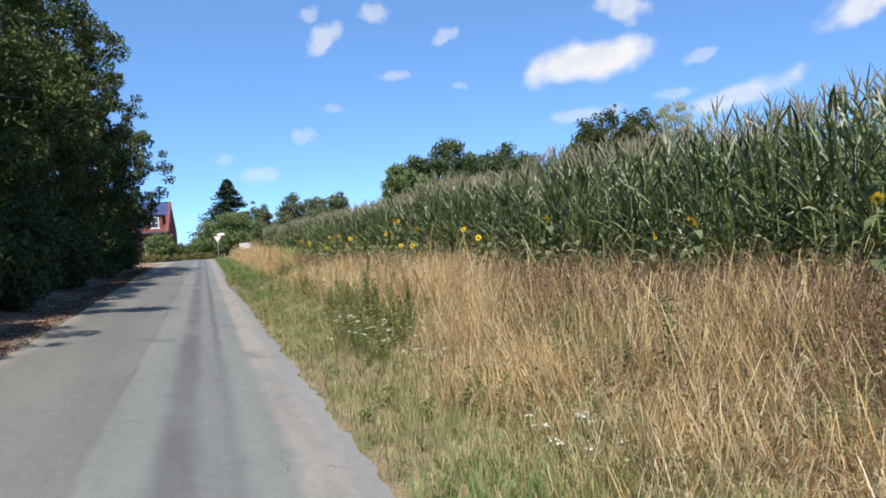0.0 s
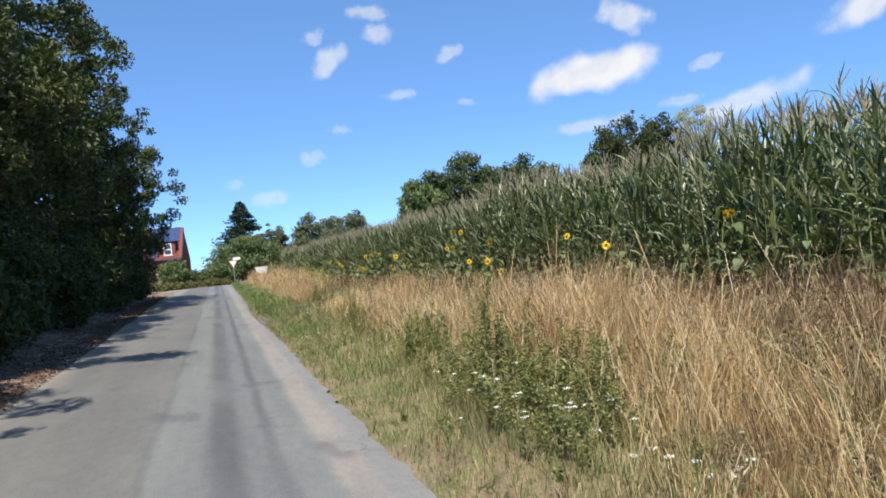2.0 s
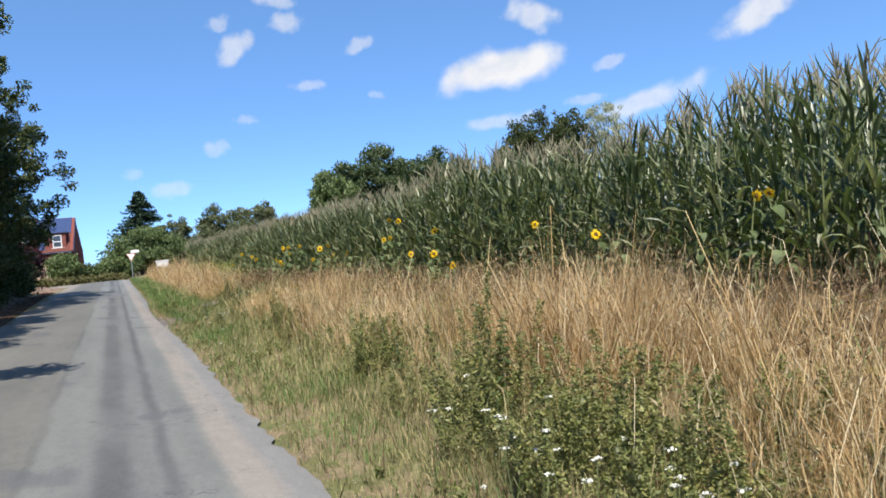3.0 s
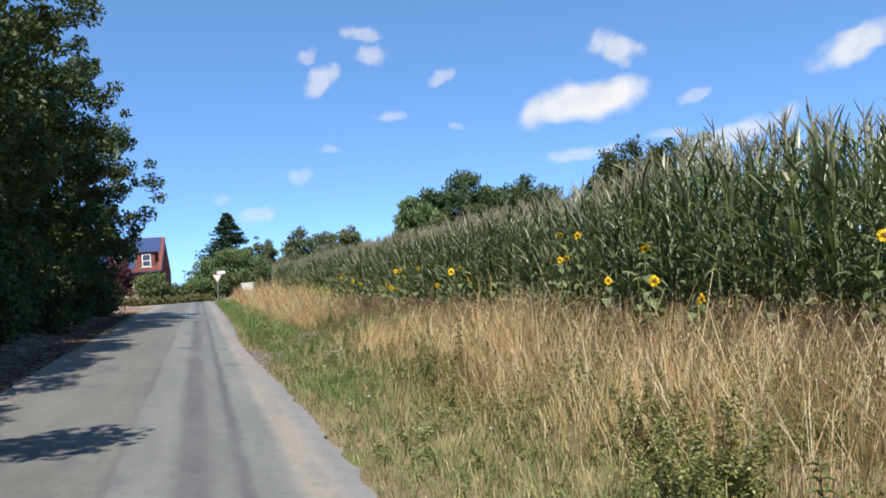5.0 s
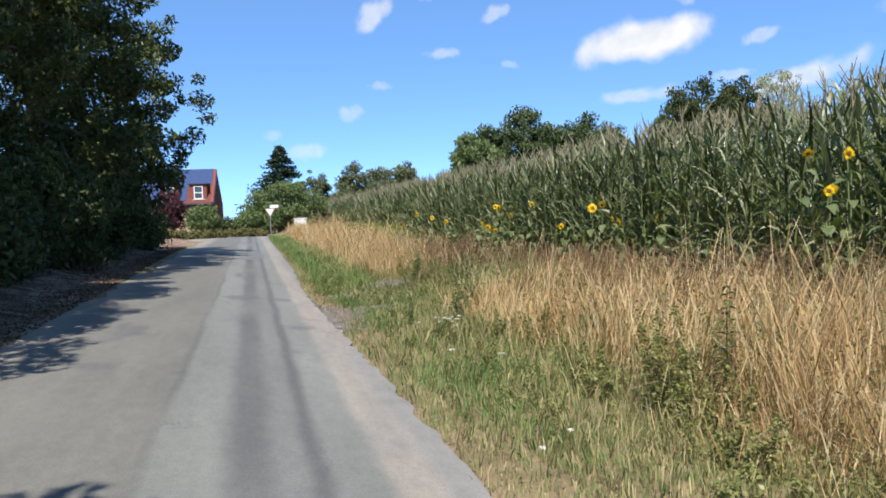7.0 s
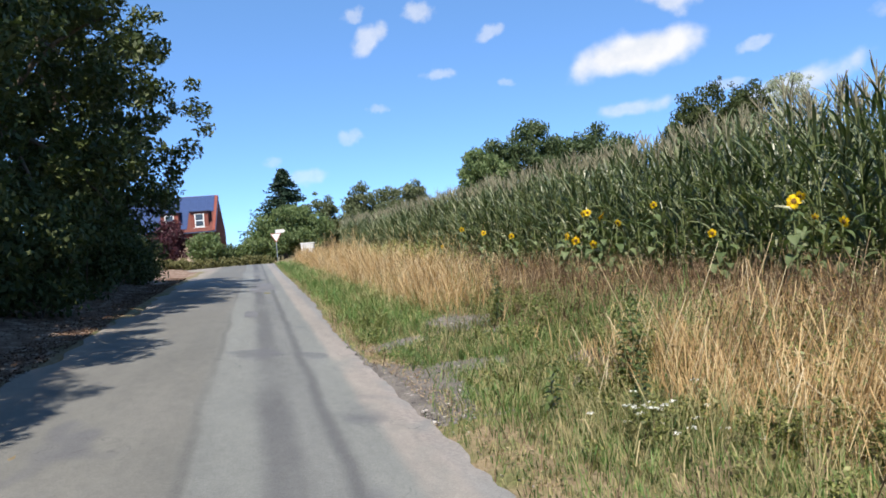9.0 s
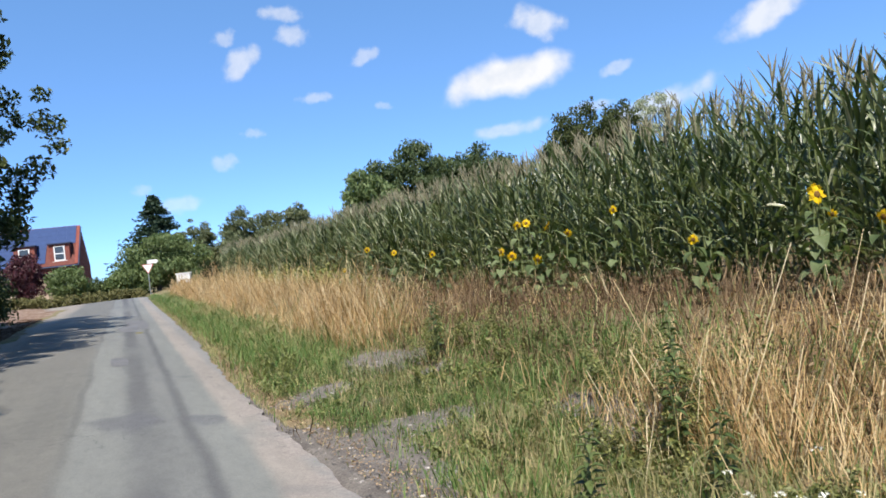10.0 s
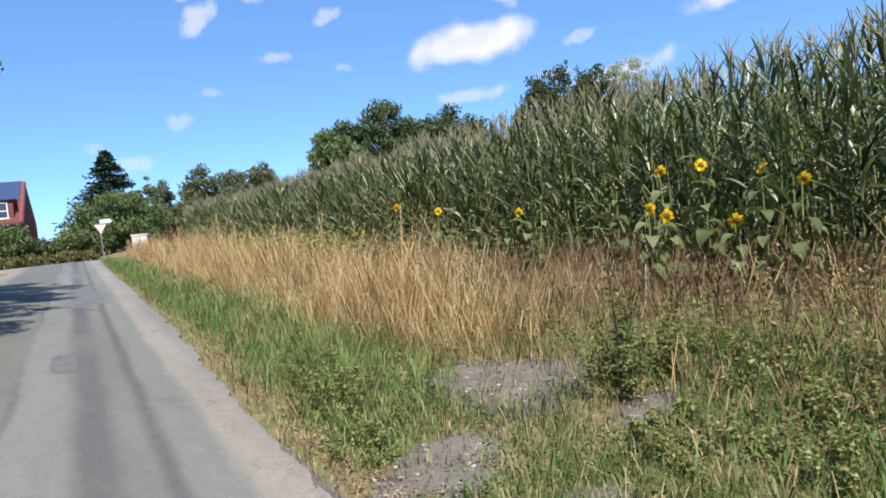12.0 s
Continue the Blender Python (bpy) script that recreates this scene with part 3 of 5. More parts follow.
def tree(name, x, y, height, crowns, leaves, size, leaf, label, category="tree", trunk=0.22, seed=1, clumps=60, spread=0.55, limbs=9, shell=0.75, lean=(0, 0), droop=0.85):
    """A tapered trunk with limbs and a crown of clumped leaves. crowns: (dx, dy, z, rx, ry, rz) above the foot."""
    rng = np.random.default_rng(seed)
    x += LEAN * (height * 0.6 + max(0.0, float(ground_z(x, y))))
    z0 = float(land_z(x, y)) - 0.1
    ob = thing(name, x, y, z0, label, category)
    top = np.array([lean[0], lean[1], height * 0.8])
    t = np.linspace(0, 1, 9)[:, None]
    spine = top * t + np.concatenate([0.25 * np.sin(t * 4 + seed), 0.25 * np.cos(t * 3.1 + seed) - 0.25, 0 * t], 1) * t
    v, f = tube_np(spine, trunk * (1.25 - 1.1 * t[:, 0]) + 0.02, 9)
    part("trunk", mesh_np("trunk", v, f, BARK, True), None, ob)
    vol = np.array([c[3] * c[4] * c[5] for c in crowns])
    pick = rng.choice(len(crowns), clumps, p=vol ** 0.6 / (vol ** 0.6).sum())
    d = rng.normal(size=(clumps, 3))
    d /= np.linalg.norm(d, axis=1, keepdims=True)
    cr = np.array(crowns)[pick]
    cc = cr[:, :3] + d * cr[:, 3:] * (rng.uniform(0, 1, (clumps, 1)) ** (1 - shell))
    for k in range(limbs):
        c = cc[rng.integers(clumps)]
        s = spine[min(8, 2 + int(rng.integers(5)))]
        u = np.linspace(0, 1, 6)[:, None]
        line = s + (c - s) * u + np.array([0, 0, 0.12 * np.linalg.norm(c - s)]) * np.sin(u * 3.14)
        v, f = tube_np(line, trunk * 0.42 * (1 - 0.85 * u[:, 0]) + 0.008, 6)
        part("limb", mesh_np("limb", v, f, BARK, True), None, ob)
    cs = spread * rng.uniform(0.5, 1.35, clumps)
    per = rng.choice(clumps, leaves, p=cs ** 2 / (cs ** 2).sum())
    pts = cc[per] + ball(rng, leaves) * cs[per][:, None] * np.array([1.1, 1.1, 0.85])
    pts[:, 2] = np.maximum(pts[:, 2], 0.12)
    v, f = leaves_np(rng, pts, size * 1.08, droop, 0.43)
    part("crown", mesh_np("crown", v, f, leaf), None, ob)
    return ob


TREE_LABEL = "tall broadleaf tree with dense dark green foliage beside the lane"
for k, (ty, tx, th, out) in enumerate([(9, -6.9, 10.5, 2.9), (16, -6.9, 11.5, 2.3), (22.5, -6.6, 12, 2.5), (29, -6.5, 13, 2.6), (35.5, -6.5, 14, 3.0), (42, -6.3, 14.6, 3.6), (48, -5.85, 13.2, 3.95)]):
    crown = [(0, 0, th * 0.62, out, 3.9, th * 0.36), (0.3, 0.3, th * 0.36, out * 0.9, 3.7, 2.8), (0, -0.3, 2.2, out * 0.72, 3.7, 1.9)]
    if k > 4:
        crown[1] = (0.5, 0.3, th * 0.42, out * 1.06, 3.7, 3.2)
    if k == 1:
        crown += [(3.6, 0.0, 6.3, 0.7, 0.3, 0.3), (2.4, -0.2, 6.3, 1.1, 0.45, 0.4)]  # a limb that reaches out over the lane
    if k > 4:
        crown += [(1.9, 0.2, 3.7, 2.0, 2.5, 1.7)]
    if k in (2, 3, 4):
        crown += [(2.0, -1.0, 6.4, 1.0, 0.9, 0.7), (1.9, 1.6, 5.4, 1.0, 0.9, 0.7)]
    tree("tree", tx, ty, th, crown, (20000, 32000, 42000, 42000, 40000, 38000, 42000)[k], (0.2, 0.2, 0.175, 0.175, 0.185, 0.2, 0.2)[k], OAK, TREE_LABEL, seed=20 + k, clumps=(200, 240, 260, 260, 260, 280, 330)[k], spread=0.46, limbs=10, droop=0.5)


# shrubs under the trees
def shrub(name, x, y, rx, ry, h, leaves, size, leaf, label, seed, category="shrub", clumps=26, spread=0.3, base=0.0):
    rng = np.random.default_rng(seed)
    z0 = float(land_z(x, y)) + base - 0.03
    ob = thing(name, x, y, z0, label, category)
    d = rng.normal(size=(clumps, 3))
    d /= np.linalg.norm(d, axis=1, keepdims=True)
    cc = d * np.array([rx, ry, h * 0.5]) * rng.uniform(0.55, 1.0, (clumps, 1)) + np.array([0, 0, h * 0.5])
    cc[:, 2] = np.maximum(cc[:, 2], 0.1)
    for c in cc[:6]:
        u = np.linspace(0, 1, 4)[:, None]
        v, f = tube_np(np.array([c[0] * 0.2, c[1] * 0.2, 0]) * (1 - u) + c * u, (0.006 + 0.008 * h) * (1.2 - u[:, 0]), 5)
        part("stem", mesh_np("stem", v, f, BARK, True), None, ob)
    per = rng.integers(0, clumps, leaves)
    pts = cc[per] + ball(rng, leaves) * spread * np.array([1.1, 1.1, 0.9])
    pts[:, 2] = np.maximum(pts[:, 2], 0.03)
    v, f = leaves_np(rng, pts, size, 0.6)
    part("foliage", mesh_np("foliage", v, f, leaf), None, ob)
    return ob


for k in range(15):
    yy = 12 + 2.9 * k
    shrub("shrub", -4.6 + 0.35 * math.sin(k * 2.3) + 0.01 * yy, yy, 1.0, 1.8, 2.5 + 0.6 * math.sin(k * 1.7), 3700, 0.165, HEDGE, "dark green undergrowth shrub at the foot of the trees", 100 + k, spread=0.45, clumps=40)


# ---------------------------------------------------------------- maize field
def maize_leaf(rng, h, length, width, e0, e1, az, stations=6):
    """A folded strip that leaves the stalk at e0 degrees and ends at e1."""
    s = np.linspace(0, 1, stations)
    el = np.radians(e0 + (e1 - e0) * s ** 1.3)
    step = length / (stations - 1)
    r = np.concatenate([[0], np.cumsum(np.cos(el[:-1]) * step)]) + 0.012
    z = h + np.concatenate([[0], np.cumsum(np.sin(el[:-1]) * step)])
    w = width * np.interp(s, [0, 0.18, 0.5, 0.8, 1], [0.55, 0.95, 1.0, 0.6, 0.04])
    a = az + rng.normal(0, 0.25) * s
    out, side = np.stack([np.cos(a), np.sin(a)], 1), np.stack([-np.sin(a), np.cos(a)], 1)
    tw = rng.normal(0, 0.7) * s
    mid = np.concatenate([out * r[:, None], z[:, None]], 1)
    sx = np.concatenate([side * np.cos(tw)[:, None], np.sin(tw)[:, None]], 1) * w[:, None] * 0.5
    lift = np.array([0, 0, 1]) * (0.36 * w[:, None])
    v = np.stack([mid - sx + lift, mid, mid + sx + lift], 1).reshape(-1, 3)
    f = []
    for i in range(stations - 1):
        for j in (0, 1):
            f.append((3 * i + j, 3 * i + j + 1, 3 * i + j + 4, 3 * i + j + 3))
    return v, np.array(f)


def maize_parts(seed, stations=6, count=12, low=0.3, spikes_n=6, sides=4):
    """The stalk, the leaves and the tassel of one plant, 2.4 m tall."""
    rng = np.random.default_rng(seed)
    tall = rng.uniform(1.85, 2.1)
    u = np.linspace(0, 1, 4)
    bend = rng.normal(0, 0.05, 2)
    spine = np.stack([bend[0] * u ** 2, bend[1] * u ** 2, tall * u], 1)
    stalk = tube_np(spine, 0.014 * (1.15 - 0.7 * u), 5)
    az0, leaves = rng.uniform(0, 6.28), []
    for k in range(count):
        t = low + (0.97 - low) * k / (count - 1)
        az = az0 + math.pi * (k % 2) + rng.normal(0, 0.6)
        length = rng.uniform(0.42, 0.66) * (1.0 - 0.22 * max(0.0, t - 0.7) / 0.3)
        e1 = np.interp(t, [0.1, 0.35, 0.6, 0.8, 1.0], [-35, 2, 26, 38, 56]) + rng.normal(0, 20)
        if rng.uniform() < 0.16:  # a leaf that has snapped over
            e1 -= 75
        leaves.append(maize_leaf(rng, tall * t, length, rng.uniform(0.036, 0.058) * (1.12 - 0.35 * t), rng.uniform(40, 66) + 10 * t, e1, az, stations))
    spikes = []
    for k in range(spikes_n):
        a, e = rng.uniform(0, 6.28), (1.5 if k == 0 else rng.uniform(0.85, 1.3))
        L = 0.34 if k == 0 else rng.uniform(0.18, 0.26)
        p0 = np.array([bend[0], bend[1], tall + 0.04 * k])
        p1 = p0 + L * np.array([math.cos(a) * math.cos(e), math.sin(a) * math.cos(e), math.sin(e)])
        spikes.append(tube_np(np.linspace(p0, p1, 3 if sides > 3 else 2), [0.005, 0.008, 0.003] if sides > 3 else [0.01, 0.005], sides))
    neck = tube_np(np.array([[bend[0] * 0.95, bend[1] * 0.95, tall * 0.96], [bend[0], bend[1], tall + 0.26]]), 0.006, 4)
    return stalk, leaves, join_np([neck] + spikes)


def field_mesh(name, plants, placed, rng):
    """Many plants in one mesh. plants: (verts, faces, slots); placed: rows of x, y, z, turn, scale."""
    vs, fs, ms, o = [], [], [], 0
    which = rng.integers(0, len(plants), len(placed))
    for k, (v, f, s) in enumerate(plants):
        p = placed[which == k]
        c, n = np.cos(p[:, 3]), np.sin(p[:, 3])
        x = (v[None, :, 0] * c[:, None] - v[None, :, 1] * n[:, None]) * p[:, 4:5] + p[:, 0:1]
        y = (v[None, :, 0] * n[:, None] + v[None, :, 1] * c[:, None]) * p[:, 4:5] + p[:, 1:2]
        z = v[None, :, 2] * p[:, 4:5] + p[:, 2:3]
        vs.append(np.stack([x, y, z], -1).reshape(-1, 3))
        fs.append((f[None] + (np.arange(len(p)) * len(v))[:, None, None]).reshape(-1, 4) + o)
        ms.append(np.tile(s, len(p)))
        o += len(p) * len(v)
    me = mesh_np(name, np.concatenate(vs), np.concatenate(fs))
    for mat in (CORN_LEAF, CORN_STALK, TASSEL):
        me.materials.append(mat)
    me.polygons.foreach_set("material_index", np.concatenate(ms).astype(np.int32))
    return me


def joined_plant(seed, stations, count, low, spikes_n=6, sides=4):
    stalk, leaves, tassel = maize_parts(seed, stations, count, low, spikes_n, sides)
    v, f = join_np(leaves + [stalk, tassel])
    s = np.concatenate([np.zeros(sum(len(q) for _, q in leaves)), np.ones(len(stalk[1])), np.full(len(tassel[1]), 2)])
    return v, f, s


def rows_of(rng, row_list, y0, y1, gap):
    out = []
    for x in row_list:
        yy = np.arange(y0, y1, gap)
        yy = yy + rng.normal(0, gap * 0.25, len(yy))
        xx = x + rng.normal(0, 0.05, len(yy))
        sc = 1.04 + rng.normal(0, 0.04, len(yy)).clip(-0.12, 0.07) + 0.05 * wave(xx, yy, 9, 0.7) - 0.04 * np.exp(-((yy - 9.5) / 2.0) ** 2) - 0.035 * np.exp(-((yy - 34.5) / 3.5) ** 2)
        out.append(np.stack([xx, yy, land_z(xx, yy) - 0.02, rng.uniform(0, 6.28, len(yy)), sc], 1))
    return np.concatenate(out)


def maize_field():
    rng = np.random.default_rng(7)
    full = [joined_plant(200 + k, 4, 19, 0.08, 4, 3) for k in range(8)]
    upper = [joined_plant(230 + k, 3, 7, 0.6, 3, 3) for k in range(6)]
    near = np.concatenate([rows_of(rng, [CORN_X], 36.2, 72, 0.17), rows_of(rng, [CORN_X + 0.6], 1.5, 72, 0.15), rows_of(rng, [CORN_X + 1.25, CORN_X + 2.0], 1.5, 64, 0.18)])
    back = rows_of(rng, [CORN_X + 5.6 + 0.8 * k for k in range(10)], 2.0, 74, 0.39)
    far = rows_of(rng, [CORN_X + 14.5 + 2.9 * k for k in range(8)], 10.0, 76, 0.85)
    me = field_mesh("maize_field", full, near, rng)
    tagged(new("maize_field", me), "dense stand of green maize with pale tassels", "maize", kind="stuff")
    middle = [joined_plant(250 + k, 3, 11, 0.12, 3, 3) for k in range(6)]
    inner = rows_of(rng, [CORN_X + 2.8, CORN_X + 3.5, CORN_X + 4.2, CORN_X + 4.9], 1.5, 62, 0.21)
    me = field_mesh("maize_rows_within", middle, inner, rng)
    tagged(new("maize_rows_within", me), "crowded inner rows of green maize", "maize", kind="stuff")
    me = field_mesh("maize_field_behind", upper, np.concatenate([back, far]), rng)
    tagged(new("maize_field_behind", me), "further rows of maize up the slope", "maize", kind="stuff")
    # the front row, plant by plant
    kinds = []
    for k in range(8):
        stalk, leaves, tassel = maize_parts(200 + k, 6, 18, 0.08)
        kinds.append((mesh_np("stalk", *stalk, CORN_STALK, True), [mesh_np("leaf", *q, CORN_LEAF_ONE, True) for q in leaves], mesh_np("tassel", *tassel, TASSEL)))
    for k, (x, y, z, turn, s) in enumerate(rows_of(rng, [CORN_X], 2.0, 36.0, 0.165)):
        ob = thing("maize_plant", x, y, z, "tall green maize plant with arching leaves and tassel", "maize plant", "front row of the maize", math.degrees(turn), s)
        stalk, leaves, tassel = kinds[k % 8]
        part("stalk", stalk, None, ob)
        for q in leaves:
            part("leaf", q, None, ob)
        part("tassel", tassel, None, ob)


maize_field()


# ---------------------------------------------------------------- sunflowers
def sunflower_kind(seed):
    rng = np.random.default_rng(seed)
    petals = []
    for k in range(17):
        a = 6.283 * k / 17 + rng.normal(0, 0.06)
        L, w = rng.uniform(0.062, 0.08), 0.042
        o, s = np.array([math.cos(a), 0, math.sin(a)]), np.array([-math.sin(a), 0, math.cos(a)])
        back = np.array([0, rng.uniform(-0.012, 0.02), 0])
        p = [o * 0.03, o * (0.03 + L * 0.5) + s * w * 0.55 + back, o * (0.03 + L) + back * 2, o * (0.03 + L * 0.5) - s * w * 0.55 + back]
        petals.append((np.array(p), np.array([[0, 1, 2, 3]])))
    disc = bmesh.new()
    bmesh.ops.create_uvsphere(disc, u_segments=12, v_segments=6, radius=0.038)
    bmesh.ops.scale(disc, vec=(1, 0.3, 1), verts=disc.verts)
    me = bpy.data.meshes.new("disc")
    disc.to_mesh(me)
    disc.free()
    me.materials.append(DISC)
    leaf = []
    for s in np.linspace(0, 1, 5):
        w = 0.165 * float(np.interp(s, [0, 0.2, 0.6, 0.85, 1], [0.5, 1, 0.85, 0.45, 0.04]))
        z = 0.05 * math.sin(s * 2.6) - 0.14 * s * s
        for j in (-1, 0, 1):
            leaf.append((0.02 + 0.24 * s, j * w * 0.5 * 1.3, z + 0.02 * abs(j)))
    faces = [(3 * i + j, 3 * i + j + 1, 3 * i + j + 4, 3 * i + j + 3) for i in range(4) for j in (0, 1)]
    return [mesh_np("petal", *q, PETAL) for q in petals], me, mesh_np("leaf", leaf, faces, SUN_LEAF, True)


# heads along the field's edge: x, y, z
SUNFLOWERS = [
    (6.30, 5.45, 1.63), (6.30, 7.90, 1.52), (6.42, 9.30, 1.33), (6.55, 12.64, 1.73), (6.55, 13.09, 1.72), (6.17, 15.29, 1.45),
    (6.55, 17.64, 1.67), (6.10, 19.82, 1.07), (6.20, 20.76, 1.30), (6.55, 21.40, 1.76), (6.19, 21.92, 1.32), (6.04, 23.10, 1.69),
    (6.55, 23.28, 2.09), (6.30, 23.33, 1.71), (6.55, 24.12, 2.14), (6.40, 26.74, 1.43), (6.22, 27.74, 1.38), (6.01, 28.17, 1.64),
    (6.55, 28.53, 1.44), (6.38, 28.54, 1.69), (6.32, 29.99, 1.32), (6.20, 31.37, 1.79), (5.95, 32.13, 1.56), (5.97, 32.50, 1.69),
    (5.90, 32.75, 1.23), (6.20, 33.37, 1.79), (5.99, 33.80, 1.30), (5.86, 33.86, 1.39), (6.50, 34.27, 1.79), (5.83, 35.95, 1.47),
    (6.04, 39.07, 1.59), (5.97, 40.44, 1.73), (5.48, 41.64, 1.30),
]


def sunflowers():
    rng = np.random.default_rng(31)
    petals, disc, leaf = sunflower_kind(3)
    for x, y, hz in SUNFLOWERS:
        z0 = float(land_z(x, y))
        h = hz - z0
        ob = thing("sunflower", x, y, z0, "yellow sunflower at the edge of the maize", "sunflower", "sunflowers along the maize", rng.uniform(-20, 20))
        u = np.linspace(0, 1, 6)[:, None]
        b = rng.normal(0, 0.08, 2)
        spine = np.concatenate([b[0] * u * u, b[1] * u * u, (h - 0.02) * u], 1)
        v, f = tube_np(spine, 0.012 * (1.2 - 0.6 * u[:, 0]), 6)
        part("stem", mesh_np("stem", v, f, CORN_STALK, True), None, ob)
        for k in range(11):
            t = 0.18 + 0.76 * k / 11
            lf = part("leaf", leaf, None, ob)
            s = rng.uniform(0.5, 0.9) * (1.15 - 0.4 * t)
            lf.matrix_basis = pose(b[0] * t * t, b[1] * t * t, h * t, rng.uniform(-15, 15), rng.uniform(-5, 35), 137.5 * k + rng.uniform(-20, 20)) @ Matrix.Scale(s, 4)
        head = part("flower_head", disc, None, ob, "brown disc ringed by yellow petals")
        # heads turn to the sun
        head.matrix_basis = pose(b[0], b[1] - 0.02, h, rng.uniform(-20, 40), 0, rng.uniform(-100, 50)) @ Matrix.Scale(rng.uniform(0.55, 0.88), 4)
        for q in petals:
            part("petal", q, None, head)
    # stems that carry leaves and a closed bud only
    for k in range(26):
        y = 8 + 34 * (k + rng.uniform(0, 1)) / 26
        x, h = rng.uniform(6.15, 6.6), rng.uniform(0.45, 1.0)
        ob = thing("sunflower", x, y, float(land_z(x, y)), "young leafy sunflower with a closed green bud", "sunflower", "sunflowers along the maize", rng.uniform(0, 360))
        v, f = tube_np(np.array([[0, 0, 0], [0.01, 0.02, h * 0.5], [0.03, 0.03, h]]), [0.012, 0.01, 0.008], 6)
        part("stem", mesh_np("stem", v, f, CORN_STALK, True), None, ob)
        for i in range(8):
            t = 0.2 + 0.75 * i / 8
            lf = part("leaf", leaf, None, ob)
            lf.matrix_basis = pose(0.03 * t, 0.03 * t, h * t, rng.uniform(-15, 15), rng.uniform(-5, 40), 137.5 * i + rng.uniform(-20, 20)) @ Matrix.Scale(rng.uniform(0.45, 0.85) * (1.1 - 0.4 * t), 4)
        bud = bmesh.new()
        bmesh.ops.create_icosphere(bud, subdivisions=1, radius=0.03)
        bmesh.ops.scale(bud, vec=(1, 1, 0.8), verts=bud.verts)
        bmesh.ops.translate(bud, vec=(0.03, 0.03, h + 0.01), verts=bud.verts)
        part("bud", bud, SUN_LEAF, ob)


sunflowers()


# ---------------------------------------------------------------- grasses
def blades_np(rng, x, y, z, h, w, az, lean):
    """Tapered bent blades of three triangles each."""
    n = len(x)
    ox, oy = np.cos(az), np.sin(az)
    turn = rng.uniform(0, 6.283, n)
    sx, sy = np.cos(turn) * w * 0.5, np.sin(turn) * w * 0.5
    m = lean * 0.28
    mx, my, mz = x + ox * h * m, y + oy * h * m, z + h * 0.55 * np.sqrt(np.clip(1 - m * m, 0.1, 1))
    tx, ty = x + ox * h * lean, y + oy * h * lean
    tz = z + h * np.sqrt(np.clip(1 - lean * lean, 0.03, 1))
    v = np.stack([np.stack([x - sx, y - sy, z - 0.02], 1), np.stack([x + sx, y + sy, z - 0.02], 1), np.stack([mx - sx * 0.8, my - sy * 0.8, mz], 1), np.stack([mx + sx * 0.8, my + sy * 0.8, mz], 1), np.stack([tx, ty, tz], 1)], 1).reshape(-1, 3)
    b = np.arange(n)[:, None] * 5
    f = np.concatenate([b + np.array([0, 1, 3]), b + np.array([0, 3, 2]), b + np.array([2, 3, 4])], 1).reshape(-1, 3)
    return v, f


def scatter(rng, n, y0, y1, fall):
    """x and y over the verge and bank, denser near y0."""
    y = y0 + (y1 - y0) * rng.uniform(0, 1, n) ** fall
    ex = edge_x(y)
    s = rng.uniform(0, 1, n)
    return ex + s * (6.55 - ex), y, s


def entrance(x, y):
    """How far a spot belongs to the worn field entrance, 0 to 1."""
    a = np.clip(2.4 - np.abs(y - 31.1) / 1.4 + 0.35 * wave(x, y, 71, 2.0), 0, 1)
    return a * np.clip((4.9 + 0.45 * step(31.8 - y, 0, 1) - x) / 0.8 + 0.4 * wave(x, y, 72, 2.0), 0, 1)


def gravelly(x, y):
    """Bare gravel spots in the entrance."""
    spots = [(3.42, 33.15, 0.55, 0.85), (3.8, 32.9, 0.35, 0.35), (2.4, 32.1, 0.32, 0.3), (3.7, 31.75, 0.3, 0.22), (2.65, 30.95, 0.3, 0.2), (2.6, 29.75, 0.5, 0.32), (1.72, 30.05, 0.22, 0.4), (3.7, 28.7, 0.4, 0.35), (3.6, 28.1, 0.4, 0.3), (2.1, 31.7, 0.3, 0.35), (1.8, 28.8, 0.55, 1.4)]
    out = np.zeros_like(x)
    for cx, cy, rx, ry in spots:
        out = np.maximum(out, np.clip(1.6 - 1.2 * np.sqrt(((x - cx) / rx) ** 2 + ((y - cy) / ry) ** 2) + 0.3 * wave(x, y, 12, 5), 0, 1))
    return out


def trampled(x, y):
    """Where the hay lies flat, 0 to 1."""
    return step(x, 3.05, 3.5) * (1 - step(x, 5.3, 5.9)) * step(y, 22.8, 24.0) * (1 - step(y, 27.8, 28.6))


